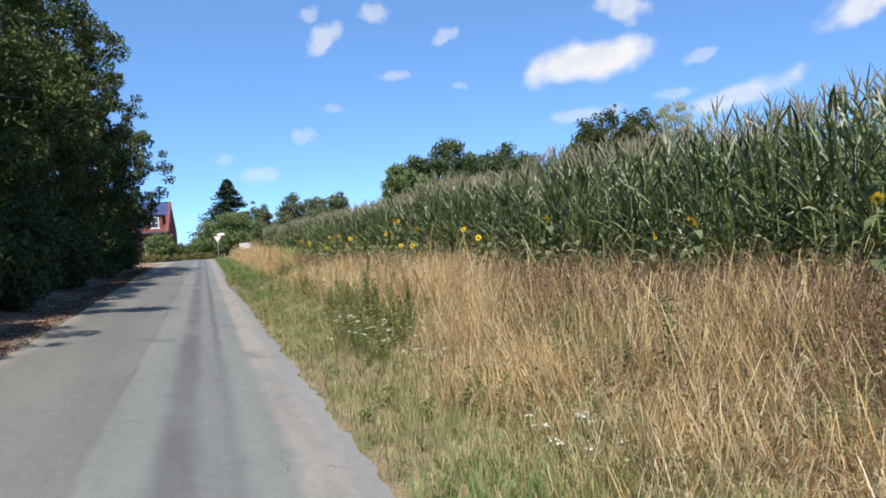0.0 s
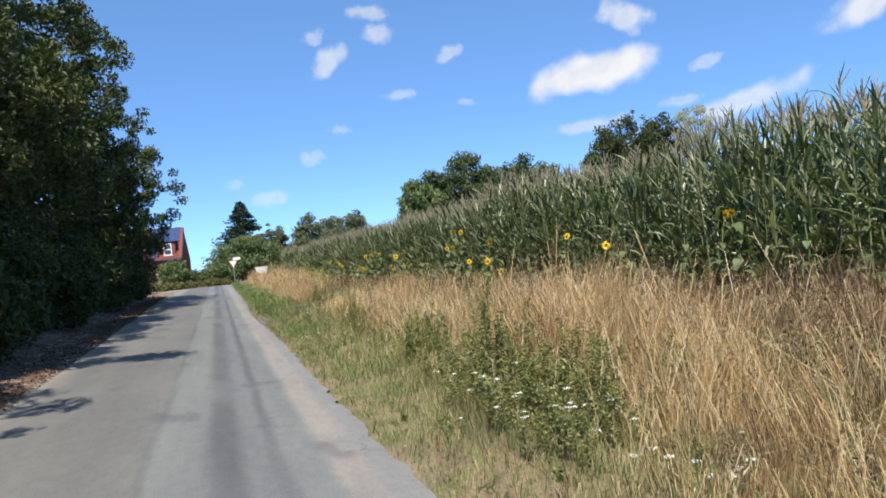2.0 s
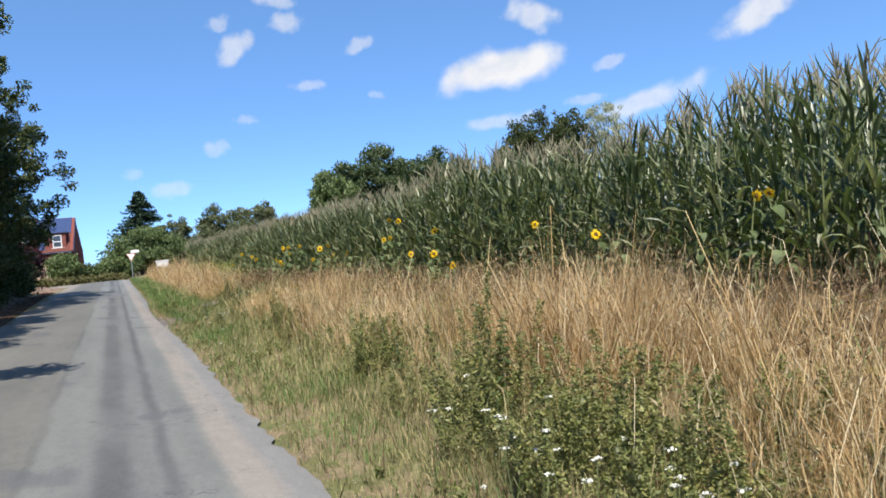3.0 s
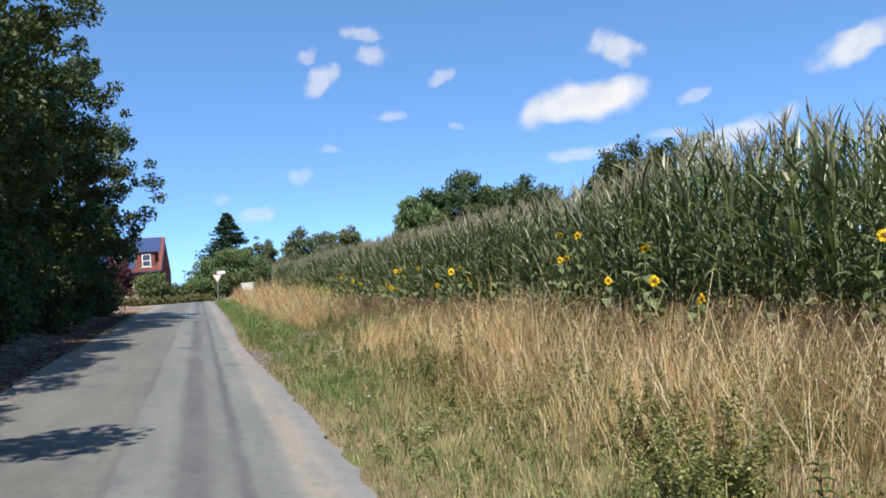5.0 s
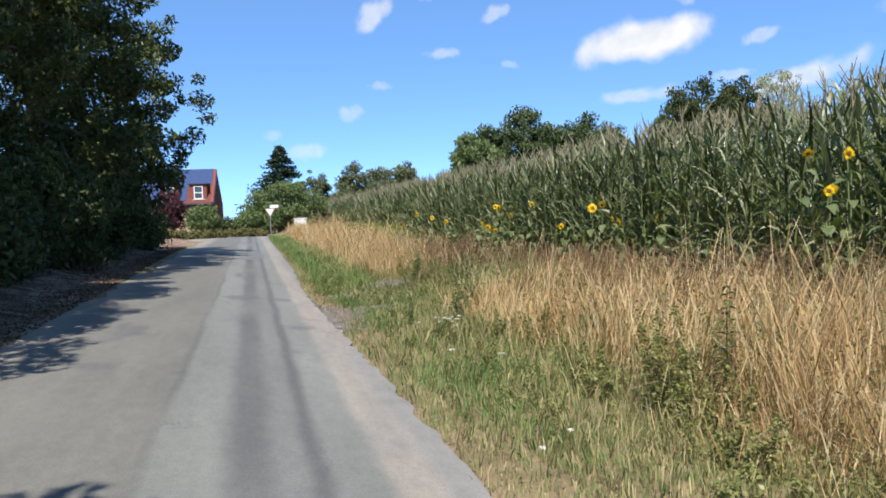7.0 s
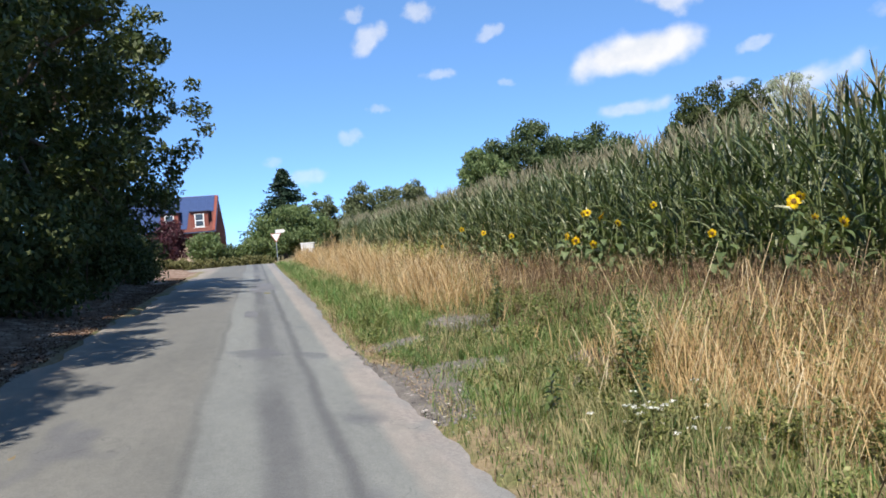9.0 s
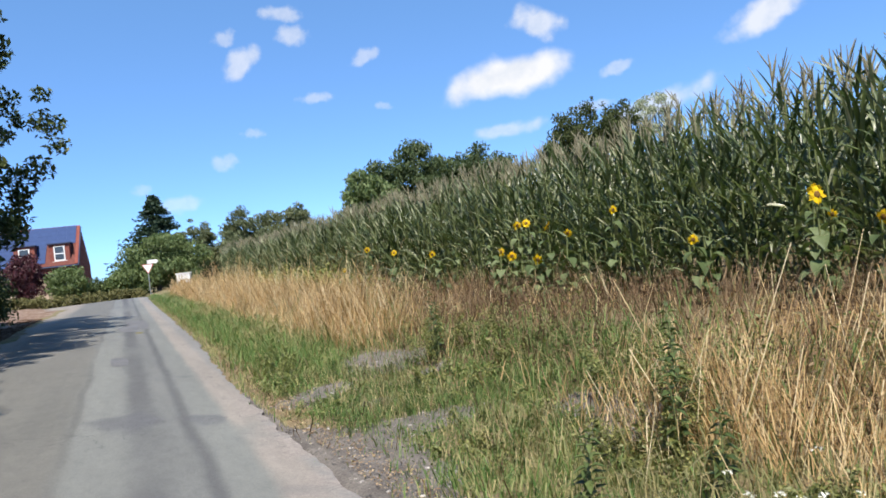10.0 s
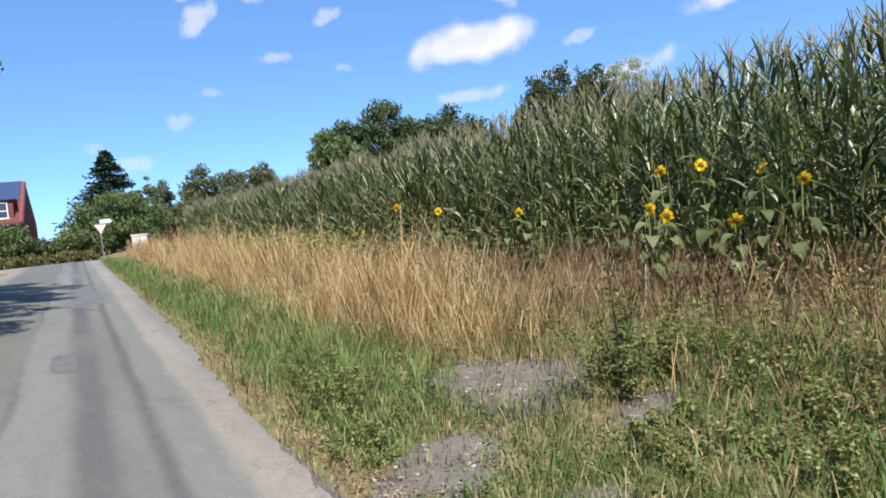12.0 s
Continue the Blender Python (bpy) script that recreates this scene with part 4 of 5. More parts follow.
def grow(name, mat, label, seed, n, fall, keep, height, width, lean, y1=78.0, category="grass", tangle=0.0, y0=2.2, tufts=0.0):
    rng = np.random.default_rng(seed)
    x, y, s = scatter(rng, n, y0, y1, fall)
    k = rng.uniform(0, 1, n) < keep(x, y, s)
    x, y, s = x[k], y[k], s[k]
    n = len(x)
    h = height(x, y, s) * rng.uniform(0.55, 1.25, n)
    az = 2.2 * wave(x, y, seed + 1, 0.9) + rng.normal(0, 1.3, n)
    ln = np.clip(lean * rng.uniform(0.2, 1.6, n) + 0.25 * np.abs(wave(x, y, seed + 2, 1.4)) * (lean > 0.3), 0, 0.97)
    far = np.interp(y, [8, 40, 78], [1, 1.4, 2.6])
    lodge = step(wave(x, y, seed + 7, 1.3) + 0.6 * step(x, 2.9, 3.8) * (1 - step(y, 9, 13)), -0.05, 0.45) * (tangle > 0.3)
    flat = trampled(x, y) * (tangle > 0.3)  # trampled hay
    ln = np.maximum(ln, np.maximum(lodge * rng.uniform(0.45, 0.97, n), flat * rng.uniform(0.7, 0.97, n)))
    az = np.where(lodge > 0.4, 4.5 * wave(x, y, seed + 8, 1.3) + rng.normal(0, 0.75, n), az)
    if tufts:  # blades of one tuft share their lean
        cx, cy = np.floor(x * tufts + 0.4 * wave(x, y, seed + 9, 3.0)), np.floor(y * tufts + 0.4 * wave(y, x, seed + 10, 3.0))
        h1, h2, h3 = (np.modf(np.abs(np.sin(cx * a + cy * b) * 43758.5))[0] for a, b in ((12.99, 78.23), (39.35, 11.14), (73.16, 52.24)))
        own = (rng.uniform(0, 1, n) < 0.72) & (lodge < 0.4) & (flat < 0.4)
        az = np.where(own, h1 * 6.283 + rng.normal(0, 0.55, n), az)
        ln = np.where(own, np.clip(0.2 + 0.74 * h2 + rng.normal(0, 0.14, n), 0.02, 0.96), ln)
        h = h * (0.8 + 0.6 * h3)
        x = x + np.where(own, ((cx + 0.5) / tufts - x) * 0.35, 0)
        y = y + np.where(own, ((cy + 0.5) / tufts - y) * 0.35, 0)
    lying = rng.uniform(0, 1, n) < tangle
    ln = np.where(lying, rng.uniform(0.75, 0.97, n), ln)
    z = land_z(x, y) + np.where(lying, rng.uniform(0, 0.7, n) * h, np.where(lodge > 0.4, rng.uniform(0, 0.3, n) * h, 0))
    v, f = blades_np(rng, x, y, z, h, width * rng.uniform(0.6, 1.4, n) * far, az, ln)
    tagged(new(name, mesh_np(name, v, f, mat)), label, category, kind="stuff")


def step(a, lo, hi):
    t = np.clip((a - lo) / (hi - lo), 0, 1)
    return t * t * (3 - 2 * t)


def bush_zone(x, y):
    return step(np.exp(-((x - 2.7) / 0.75) ** 2) * step(y, 7.5, 9.5) * (1 - step(y, 14.5, 16)), 0.2, 0.7)


def dry_end(y):
    """Where the straw gives way to the withered weeds, as a share of the bank's width."""
    return 0.37 + 0.31 * step(y, 8, 12) - 0.08 * step(y, 12, 17) - 0.1 * step(y, 20, 25) + 0.14 * step(y, 33, 36)


def dry_keep(x, y, s):
    green_strip = step(y, 24, 34) * (1 - step(x - edge_x(y), 1.3, 1.9))
    start = 0.12 + 0.13 * step(y, 7, 12)
    return step(s, start, start + 0.25) * (1 - 0.95 * entrance(x, y)) * (1 - 0.45 * bush_zone(x, y)) * (1 - 0.85 * green_strip) * (1 - (0.82 + 0.13 * step(y, 20, 26)) * step(s, dry_end(y) - 0.12, dry_end(y) + 0.1)) * np.clip(0.62 + 0.5 * wave(x, y, 41, 1.3) + 0.3 * wave(x, y, 42, 4.5), 0.1, 1) * (1 - gravelly(x, y))


def dry_height(x, y, s):
    return (0.22 + 0.42 * step(s, 0.2, 0.5)) * (1 - 0.4 * step(s, 0.6, 0.85)) * (1 + 0.35 * wave(x, y, 40, 0.9) + 0.22 * wave(x, y, 39, 3.2)) * (1 - 0.15 * step(y, 13, 17) - 0.12 * (1 - step(y, 7, 10)) + 0.4 * step(y, 33.5, 36) * (1 - step(s, 0.6, 0.8)))


grow("dry_grass", STRAW, "tall straw-coloured dry grass on the bank", 51, 370000, 1.6, dry_keep, dry_height, 0.0053, 0.6, tangle=0.34, tufts=4.2)
grow("bleached_stalks", STALKS, "long bleached grass stalks bent across the bank", 59, 36000, 1.5, lambda x, y, s: np.clip(dry_keep(x, y, s) + 0.08 * step(s, 0.3, 0.4), 0, 1) * (1 - gravelly(x, y)) * (1 - step(entrance(x - 0.7, y), 0.05, 0.3)) * (1 - 0.6 * (1 - step(y, 8, 11))), lambda x, y, s: 0.62 - 0.14 * (1 - step(y, 8, 11)) + 0.3 * wave(x, y, 60, 1.1) * 0.5 + 0 * s, 0.0044, 0.8, y1=60.0, tangle=0.35, tufts=3.1)
grow("lodged_grass", STRAW, "flattened tangled hay on the bank", 63, 11000, 1.0, lambda x, y, s: trampled(x, y), lambda x, y, s: 0.42 + 0 * s, 0.0042, 0.9, y0=22.3, y1=28.8, tangle=0.95)
grow("verge_grass", VERGE, "short half-dry grass along the lane", 52, 290000, 1.7,
     lambda x, y, s: np.maximum(1 - step(s, 0.22, 0.5), 0.18 * entrance(x, y)) * step(s, 0.0, 0.03) * (1 - 0.9 * gravelly(x, y)) * (0.8 + 0.3 * wave(x, y, 43, 2.5)),
     lambda x, y, s: (0.07 + 0.16 * step(s, 0.03, 0.3)) * (1 - 0.3 * entrance(x, y)) * (1 + 0.35 * wave(x, y, 44, 1.7)), 0.0055, 0.8, tangle=0.3, tufts=6.0)
grow("green_grass", GREEN, "fresh green grass between the lane and the dry grass", 53, 360000, 1.35,
     lambda x, y, s: np.clip((0.2 + 0.3 * step(y, 12, 17) + 0.5 * step(y, 24, 31)) * (1 - step(s, 0.24, 0.42)) * step(s, 0.03, 0.12) + 0.45 * entrance(x, y) * step(s, 0.04, 0.12) * (1 - step(s, 0.66, 0.8)) + 0.4 * (1 - step(y, 6.5, 9)) * step(wave(x, y, 66, 0.9), -0.1, 0.5) * (1 - step(s, 0.6, 0.8)) + (0.1 + 0.3 * step(y, 15, 19) * (1 - step(y, 27, 34)) * np.clip(0.5 + 0.7 * wave(x, y, 56, 1.0), 0, 1)) * (1 - step(s, 0.5, 0.8)), 0, 1) * (1 - 0.85 * gravelly(x, y)) * (0.75 + 0.35 * wave(x, y, 45, 1.9)),
     lambda x, y, s: (0.11 + 0.1 * step(y, 20, 36) + 0.2 * step(s, 0.3, 0.5)) * (1 - 0.45 * entrance(x, y)) * (1 + 0.4 * wave(x, y, 46, 1.5)), 0.006, 0.75, tangle=0.25, tufts=5.0)
grow("withered_weeds", BROWN, "brown withered weeds in front of the maize", 54, 150000, 1.5,
     lambda x, y, s: step(s, dry_end(y) - 0.15, dry_end(y) + 0.08) * (0.8 + 0.3 * wave(x, y, 47, 1.2)) + 0.05,
     lambda x, y, s: (0.26 + 0.16 * step(s, 0.5, 0.8)) * (1 + 0.25 * wave(x, y, 48, 1.0)) * (1 - 0.15 * step(y, 25, 30)), 0.0056, 0.6, category="weeds", tangle=0.3, tufts=3.5)


grow("entrance_grass", TURF, "short dense green grass over the field entrance", 55, 60000, 1.0,
     lambda x, y, s: entrance(x, y) * step(s, 0.03, 0.1) * (1 - step(s, 0.6, 0.8)) * (1 - 0.9 * gravelly(x, y)) * np.clip(0.55 + 0.9 * wave(x, y, 57, 1.6), 0, 1),
     lambda x, y, s: 0.09 * (1 + 0.5 * wave(x, y, 58, 1.3) + 0.4 * wave(x, y, 62, 3.5)), 0.0052, 0.8, y1=35.5, tangle=0.3, y0=25.5)


def withered_leaves():
    rng = np.random.default_rng(64)
    x, y, s = scatter(rng, 120000, 2.2, 70, 1.5)
    k = rng.uniform(0, 1, len(x)) < step(s, dry_end(y) - 0.12, dry_end(y) + 0.08) * np.clip(0.5 + 0.7 * wave(x, y, 65, 2.2), 0, 1)
    x, y = x[k], y[k]
    z = land_z(x, y) + rng.uniform(0.05, 0.5, len(x)) * (1 - 0.15 * step(y, 25, 30))
    v, f = leaves_np(rng, np.stack([x, y, z], 1), 0.04, 0.3, 0.5)
    tagged(new("withered_leaves", mesh_np("withered_leaves", v, f, BROWN)), "curled brown leaves on the withered weeds", "weeds", kind="stuff")


withered_leaves()


def seed_heads():
    """Ripe heads on the tall dry stems."""
    rng = np.random.default_rng(61)
    x, y, s = scatter(rng, 42000, 2.2, 60, 1.6)
    k = rng.uniform(0, 1, len(x)) < dry_keep(x, y, s) * (1 - step(entrance(x - 0.7, y), 0.05, 0.3)) * (1 - trampled(x, y))
    x, y, s = x[k], y[k], s[k]
    h = dry_height(x, y, s) * rng.uniform(0.9, 1.6, len(x))
    az, ln = rng.uniform(0, 6.28, len(x)), rng.uniform(0.05, 0.93, len(x))
    z = land_z(x, y) + h * 0.35 * rng.uniform(0, 1, len(x)) * (ln > 0.6)
    v1, f1 = blades_np(rng, x, y, z, h, np.interp(y, [5, 40], [0.0042, 0.008]), az, ln)
    tx, ty, tz = x + np.cos(az) * h * ln, y + np.sin(az) * h * ln, z + h * np.sqrt(1 - ln * ln)
    n = len(x)
    t = rng.uniform(0, 6.28, n)
    wx, wy = np.cos(t) * 0.003, np.sin(t) * 0.003
    L = rng.uniform(0.03, 0.07, n)
    dx, dy = np.cos(az) * L * 0.6, np.sin(az) * L * 0.6
    v2 = np.stack([np.stack([tx - dx * 0.3, ty - dy * 0.3, tz - L * 0.6], 1), np.stack([tx + wx, ty + wy, tz - L * 0.1], 1), np.stack([tx + dx, ty + dy, tz + L * 0.3], 1), np.stack([tx - wx, ty - wy, tz - L * 0.1], 1)], 1).reshape(-1, 3)
    b = np.arange(n)[:, None] * 4
    f2 = np.concatenate([b + np.array([0, 1, 2]), b + np.array([0, 2, 3])], 1).reshape(-1, 3)
    v, f = join_np([(v1, f1), (v2, f2)])
    tagged(new("grass_heads", mesh_np("grass_heads", v, f, STALKS)), "ripe seed heads above the dry grass", "grass", kind="stuff")


seed_heads()


def clutter_leaves(name, mat, label, seed, n, place, size, category, lift=0.015):
    rng = np.random.default_rng(seed)
    x, y = place(rng, n)
    z = land_z(x, y) + np.where((x < edge_x(y)) & (x > LEFT_EDGE + 0.0165 * y), 0.075, lift)
    v, f = leaves_np(rng, np.stack([x, y, z], 1), size)
    c = np.repeat(z, 4)
    v[:, 2] = c + (v[:, 2] - c) * 0.55
    tagged(new(name, mesh_np(name, v, f, mat)), label, category, kind="stuff")


# reddish-brown leaves, their colour darkened to deepen the shade under the trees
SHADE_LITTER = leafy("shade_toned_dead_leaves", [(0.2, (0.05, 0.027, 0.018)), (0.5, (0.11, 0.062, 0.04)), (0.8, (0.2, 0.125, 0.08))], 0.85, 0.1, 1.0, 0.05)
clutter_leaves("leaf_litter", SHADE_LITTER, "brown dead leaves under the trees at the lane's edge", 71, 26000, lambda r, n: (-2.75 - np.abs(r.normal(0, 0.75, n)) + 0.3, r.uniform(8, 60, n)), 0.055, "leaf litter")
clutter_leaves("verge_litter", LITTER, "dry brown leaves along the asphalt edge", 72, 5200, lambda r, n: (lambda y: (edge_x(y) + 0.12 + np.abs(r.normal(0, 0.22, n)), y))(np.where(r.uniform(0, 1, n) < 0.8, r.normal(32, 4.5, n), r.uniform(3, 55, n))), 0.029, "leaf litter", 0.04)


def stones(name, label, seed, n, place, lo, hi):
    """Broken stones, each a small lopsided block."""
    rng = np.random.default_rng(seed)
    x, y = place(rng, n)
    r = lo + (hi - lo) * rng.uniform(0, 1, len(x)) ** 3
    base = np.array([(-1, -1, -1), (1, -1, -1), (1, 1, -1), (-1, 1, -1), (-1, -1, 1), (1, -1, 1), (1, 1, 1), (-1, 1, 1)], float) * 0.6
    v = base[None] + rng.uniform(-0.3, 0.3, (len(x), 8, 3))
    v *= r[:, None, None] * np.array([1, 1, 0.7])
    v += np.stack([x, y, land_z(x, y) + r * 0.25], 1)[:, None]
    q = np.array([(0, 3, 2, 1), (4, 5, 6, 7), (0, 1, 5, 4), (1, 2, 6, 5), (2, 3, 7, 6), (3, 0, 4, 7)])
    f = (q[None] + (np.arange(len(x)) * 8)[:, None, None]).reshape(-1, 4)
    tagged(new(name, mesh_np(name, v.reshape(-1, 3), f, GRAVEL)), label, "gravel", kind="stuff")


def gravel_spots(rng, n):
    x, y = rng.uniform(1.3, 4.9, n), rng.uniform(27, 34.8, n)
    k = rng.uniform(0, 1, n) < gravelly(x, y)
    k &= x > edge_x(y) - 0.1
    return x[k], y[k]


def gravel_bed():
    m = Mat("gravel_bed", 0.95, 0.15)
    t = m.n.new("ShaderNodeTexVoronoi")
    t.inputs["Scale"].default_value = 55
    m.l.new(m.co, t.inputs["Vector"])
    c = m.mix(0.6, m.ramp(m.noise(3, 4), [(0.3, (0.115, 0.103, 0.094)), (0.7, (0.215, 0.192, 0.172))]), m.ramp(t.outputs["Distance"], [(0.0, (0.75, 0.74, 0.73)), (0.8, (0.25, 0.25, 0.25))]), "SOFT_LIGHT")
    m.colour(m.mix(0.6, c, m.ramp(m.noise(70, 2), [(0.3, (0.5, 0.5, 0.5)), (0.7, (1.1, 1.1, 1.1))]), "MULTIPLY")).bump(t.outputs["Distance"], 0.6, 0.015)
    g = np.arange(0, 3.6, 0.08)
    gx, gy = np.meshgrid(1.35 + g, np.arange(26.8, 35.0, 0.08))
    z = land_z(gx, gy) + np.clip(gravelly(gx, gy) - 0.35, -0.3, 0.25) * 0.06
    n, k = gx.shape[1], gx.shape[0]
    i = np.arange(n * k).reshape(k, n)
    f = np.stack([i[:-1, :-1], i[:-1, 1:], i[1:, 1:], i[1:, :-1]], -1).reshape(-1, 4)
    return mesh_np("gravel_bed", np.stack([gx, gy, z], -1).reshape(-1, 3), f, m.m, True)


tagged(new("gravel_bed", gravel_bed()), "bare grey gravel in the field entrance", "gravel", kind="structure")
stones("gravel", "grey gravel lying bare in the field entrance", 81, 32000, gravel_spots, 0.006, 0.026)
stones("edge_gravel", "loose grit along the broken asphalt edge", 82, 2500, lambda r, n: (lambda y: (edge_x(y) + r.normal(0.05, 0.1, n), y))(3 + 50 * r.uniform(0, 1, n)), 0.003, 0.011)


# ---------------------------------------------------------------- weeds and flowers on the bank
def low_weeds():
    """Broad small leaves in tufts among the grass."""
    rng = np.random.default_rng(95)
    x, y, s = scatter(rng, 5200, 2.5, 60, 1.4)
    like = (0.22 + 0.5 * step(y, 16, 20) * (1 - step(y, 26, 29)) * step(s, 0.15, 0.3) + 0.7 * entrance(x, y) + 0.25 * step(y, 33, 35) * (1 - step(s, 0.25, 0.35))) * (1 - step(s, 0.6, 0.95)) * step(s, 0.02, 0.08) * np.clip(0.55 + 0.6 * wave(x, y, 49, 0.9), 0, 1) * (1 - gravelly(x, y))
    k = rng.uniform(0, 1, len(x)) < like
    x, y, s = x[k], y[k], s[k]
    tall = (0.12 + 0.3 * step(s, 0.2, 0.5)) * (1 - 0.55 * entrance(x, y)) * rng.uniform(0.5, 1.4, len(x))
    per = rng.integers(0, len(x), 50000)
    r, a = tall[per] * 0.5 * np.sqrt(rng.uniform(0, 1, len(per))), rng.uniform(0, 6.28, len(per))
    px, py = x[per] + r * np.cos(a), y[per] + r * np.sin(a)
    pts = np.stack([px, py, land_z(px, py) + 0.02 + tall[per] * rng.uniform(0, 1, len(per))], 1)
    v, f = leaves_np(rng, pts, 0.036, 0.2, 0.55)
    tagged(new("low_weeds", mesh_np("low_weeds", v, f, WEED)), "small green weeds among the grass", "weeds", kind="stuff")


low_weeds()


def entrance_plants():
    """A low carpet of clover and plantain leaves over the field entrance."""
    rng = np.random.default_rng(98)
    n = 70000
    x, y = rng.uniform(1.7, 5.6, n), rng.uniform(26.5, 35.5, n)
    keep = rng.uniform(0, 1, n) < entrance(x, y) * (1 - 0.97 * gravelly(x, y)) * np.clip(0.6 + 0.8 * wave(x, y, 73, 1.5), 0.08, 1)
    keep &= x > edge_x(y) + 0.4
    x, y = x[keep], y[keep]
    h = np.clip(0.09 + 0.07 * wave(x, y, 74, 1.8) + 0.05 * wave(x, y, 75, 5.0), 0.02, 0.24)
    z = land_z(x, y) + 0.01 + h * rng.uniform(0.1, 1, len(x))
    v, f = leaves_np(rng, np.stack([x, y, z], 1), 0.029, 0.15, 0.55)
    tagged(new("entrance_plants", mesh_np("entrance_plants", v, f, TURF)), "low green clover and plantain over the field entrance", "weeds", kind="stuff")


entrance_plants()


def edge_weeds():
    """Yellowing tall weeds where the maize meets the bank further on."""
    rng = np.random.default_rng(97)
    y = 40 + 36 * rng.uniform(0, 1, 520) ** 0.8
    x = rng.normal(5.75, 0.28, 520)
    tall = rng.uniform(0.5, 1.0, 520) * np.clip(0.8 + 0.4 * wave(x, y, 50, 0.6), 0.3, 1.2)
    per = rng.integers(0, 520, 12000)
    px, py = x[per] + rng.normal(0, 0.16, len(per)), y[per] + rng.normal(0, 0.16, len(per))
    v, f = leaves_np(rng, np.stack([px, py, land_z(px, py) + tall[per] * rng.uniform(0.1, 1, len(per))], 1), 0.13, 0.3, 0.5)
    mat = leafy("yellowing_leaf", [(0.15, (0.11, 0.14, 0.045)), (0.5, (0.21, 0.23, 0.075)), (0.88, (0.42, 0.38, 0.12))], 0.6, 0.25, 0.6, 0.3)
    tagged(new("edge_weeds", mesh_np("edge_weeds", v, f, mat)), "yellow-green tall weeds along the edge of the maize", "weeds", kind="stuff")


edge_weeds()
def bramble(x, y, rx, ry, h, n, seed, leaf=None):
    """Leaning sprigs with leaves all along them."""
    rng = np.random.default_rng(seed)
    ob = thing("bramble_bush", x, y, float(land_z(x, y)) - 0.02, "low green bramble and weeds in the dry grass", "bush")
    leaves = []
    for k in range(max(12, n // 75)):
        a, r = rng.uniform(0, 6.28), math.sqrt(rng.uniform(0, 1))
        foot = np.array([rx * r * math.cos(a) * 0.7, ry * r * math.sin(a) * 0.7, 0])
        L = h * rng.uniform(0.55, 1.35) * (1.1 - 0.35 * r)
        tip = foot + np.array([math.cos(a) * L * 0.35 * r + rng.normal(0, 0.06), math.sin(a) * L * 0.35 * r + rng.normal(0, 0.06), L])
        u = np.linspace(0, 1, 5)[:, None]
        line = foot + (tip - foot) * u + np.array([rng.normal(0, 0.05), rng.normal(0, 0.05), 0]) * np.sin(u * 3)
        if k < 14:
            v, f = tube_np(line, 0.004 * (1.3 - u[:, 0]), 5)
            part("stem", mesh_np("stem", v, f, CORN_STALK, True), None, ob)
        m = int(250 * L / 0.7) + 40
        t = rng.uniform(0.05, 1.02, m) ** 0.85
        p = np.stack([np.interp(t, u[:, 0], line[:, j]) for j in range(3)], 1)
        leaves.append(p + ball(rng, m) * (0.085 * (1.15 - 0.75 * t))[:, None])
    pts = np.concatenate(leaves)
    pts[:, 2] = np.maximum(pts[:, 2], 0.02)
    v, f = leaves_np(rng, pts, 0.031, 0.1, 0.5)
    part("foliage", mesh_np("foliage", v, f, leaf or BRAMBLE), None, ob)


for k, (x, y, rx, ry, h, n) in enumerate([(2.95, 12.75, 0.4, 0.4, 0.98, 1900), (2.7, 12.1, 0.42, 0.4, 0.55, 1700), (3.2, 11.5, 0.5, 0.5, 0.74, 2600), (2.75, 11.1, 0.5, 0.55, 0.52, 2400),
                                         (3.25, 10.4, 0.55, 0.6, 0.6, 2700), (2.65, 10.0, 0.42, 0.45, 0.46, 1700), (3.75, 10.2, 0.4, 0.45, 0.5, 1300), (3.15, 15.95, 0.5, 0.55, 0.6, 2300), (2.85, 14.2, 0.4, 0.5, 0.36, 1100), (3.5, 17.15, 0.45, 0.45, 0.46, 1700),
                                         (3.95, 17.4, 0.4, 0.4, 0.4, 1100), (3.3, 18.6, 0.45, 0.45, 0.36, 1000), (3.55, 24.6, 0.45, 0.45, 0.42, 800), (3.95, 32.05, 0.5, 0.4, 0.45, 1300), (3.5, 21.5, 0.45, 0.5, 0.72, 1700), (3.0, 20.7, 0.35, 0.4, 0.4, 700),
                                         (3.45, 27.25, 0.32, 0.32, 0.45, 800), (2.95, 25.9, 0.4, 0.4, 0.27, 1300), (4.3, 7.7, 0.4, 0.4, 0.45, 600), (3.6, 6.0, 0.4, 0.4, 0.42, 700), (2.65, 6.1, 0.4, 0.5, 0.4, 900), (3.15, 5.3, 0.35, 0.35, 0.34, 700),
                                         (4.15, 30.5, 0.4, 0.4, 0.24, 900), (3.65, 30.2, 0.35, 0.35, 0.2, 700), (4.5, 31.3, 0.4, 0.4, 0.28, 900), (3.3, 31.2, 0.35, 0.35, 0.18, 700), (3.9, 22.0, 0.4, 0.5, 0.45, 800), (3.3, 23.0, 0.35, 0.4, 0.3, 600), (4.2, 19.3, 0.35, 0.35, 0.4, 500)]):
    bramble(x, y, rx, ry, h, n, 300 + k)
for k, (x, y, rx, ry, h, n) in enumerate([(2.15, 33.75, 0.4, 0.6, 0.36, 1700), (2.35, 34.9, 0.35, 0.6, 0.34, 1200), (3.95, 28.5, 0.35, 0.35, 0.5, 900), (1.95, 32.6, 0.3, 0.4, 0.22, 700)]):
    bramble(x, y, rx, ry, h, n, 340 + k, WEED)
rng = np.random.default_rng(350)
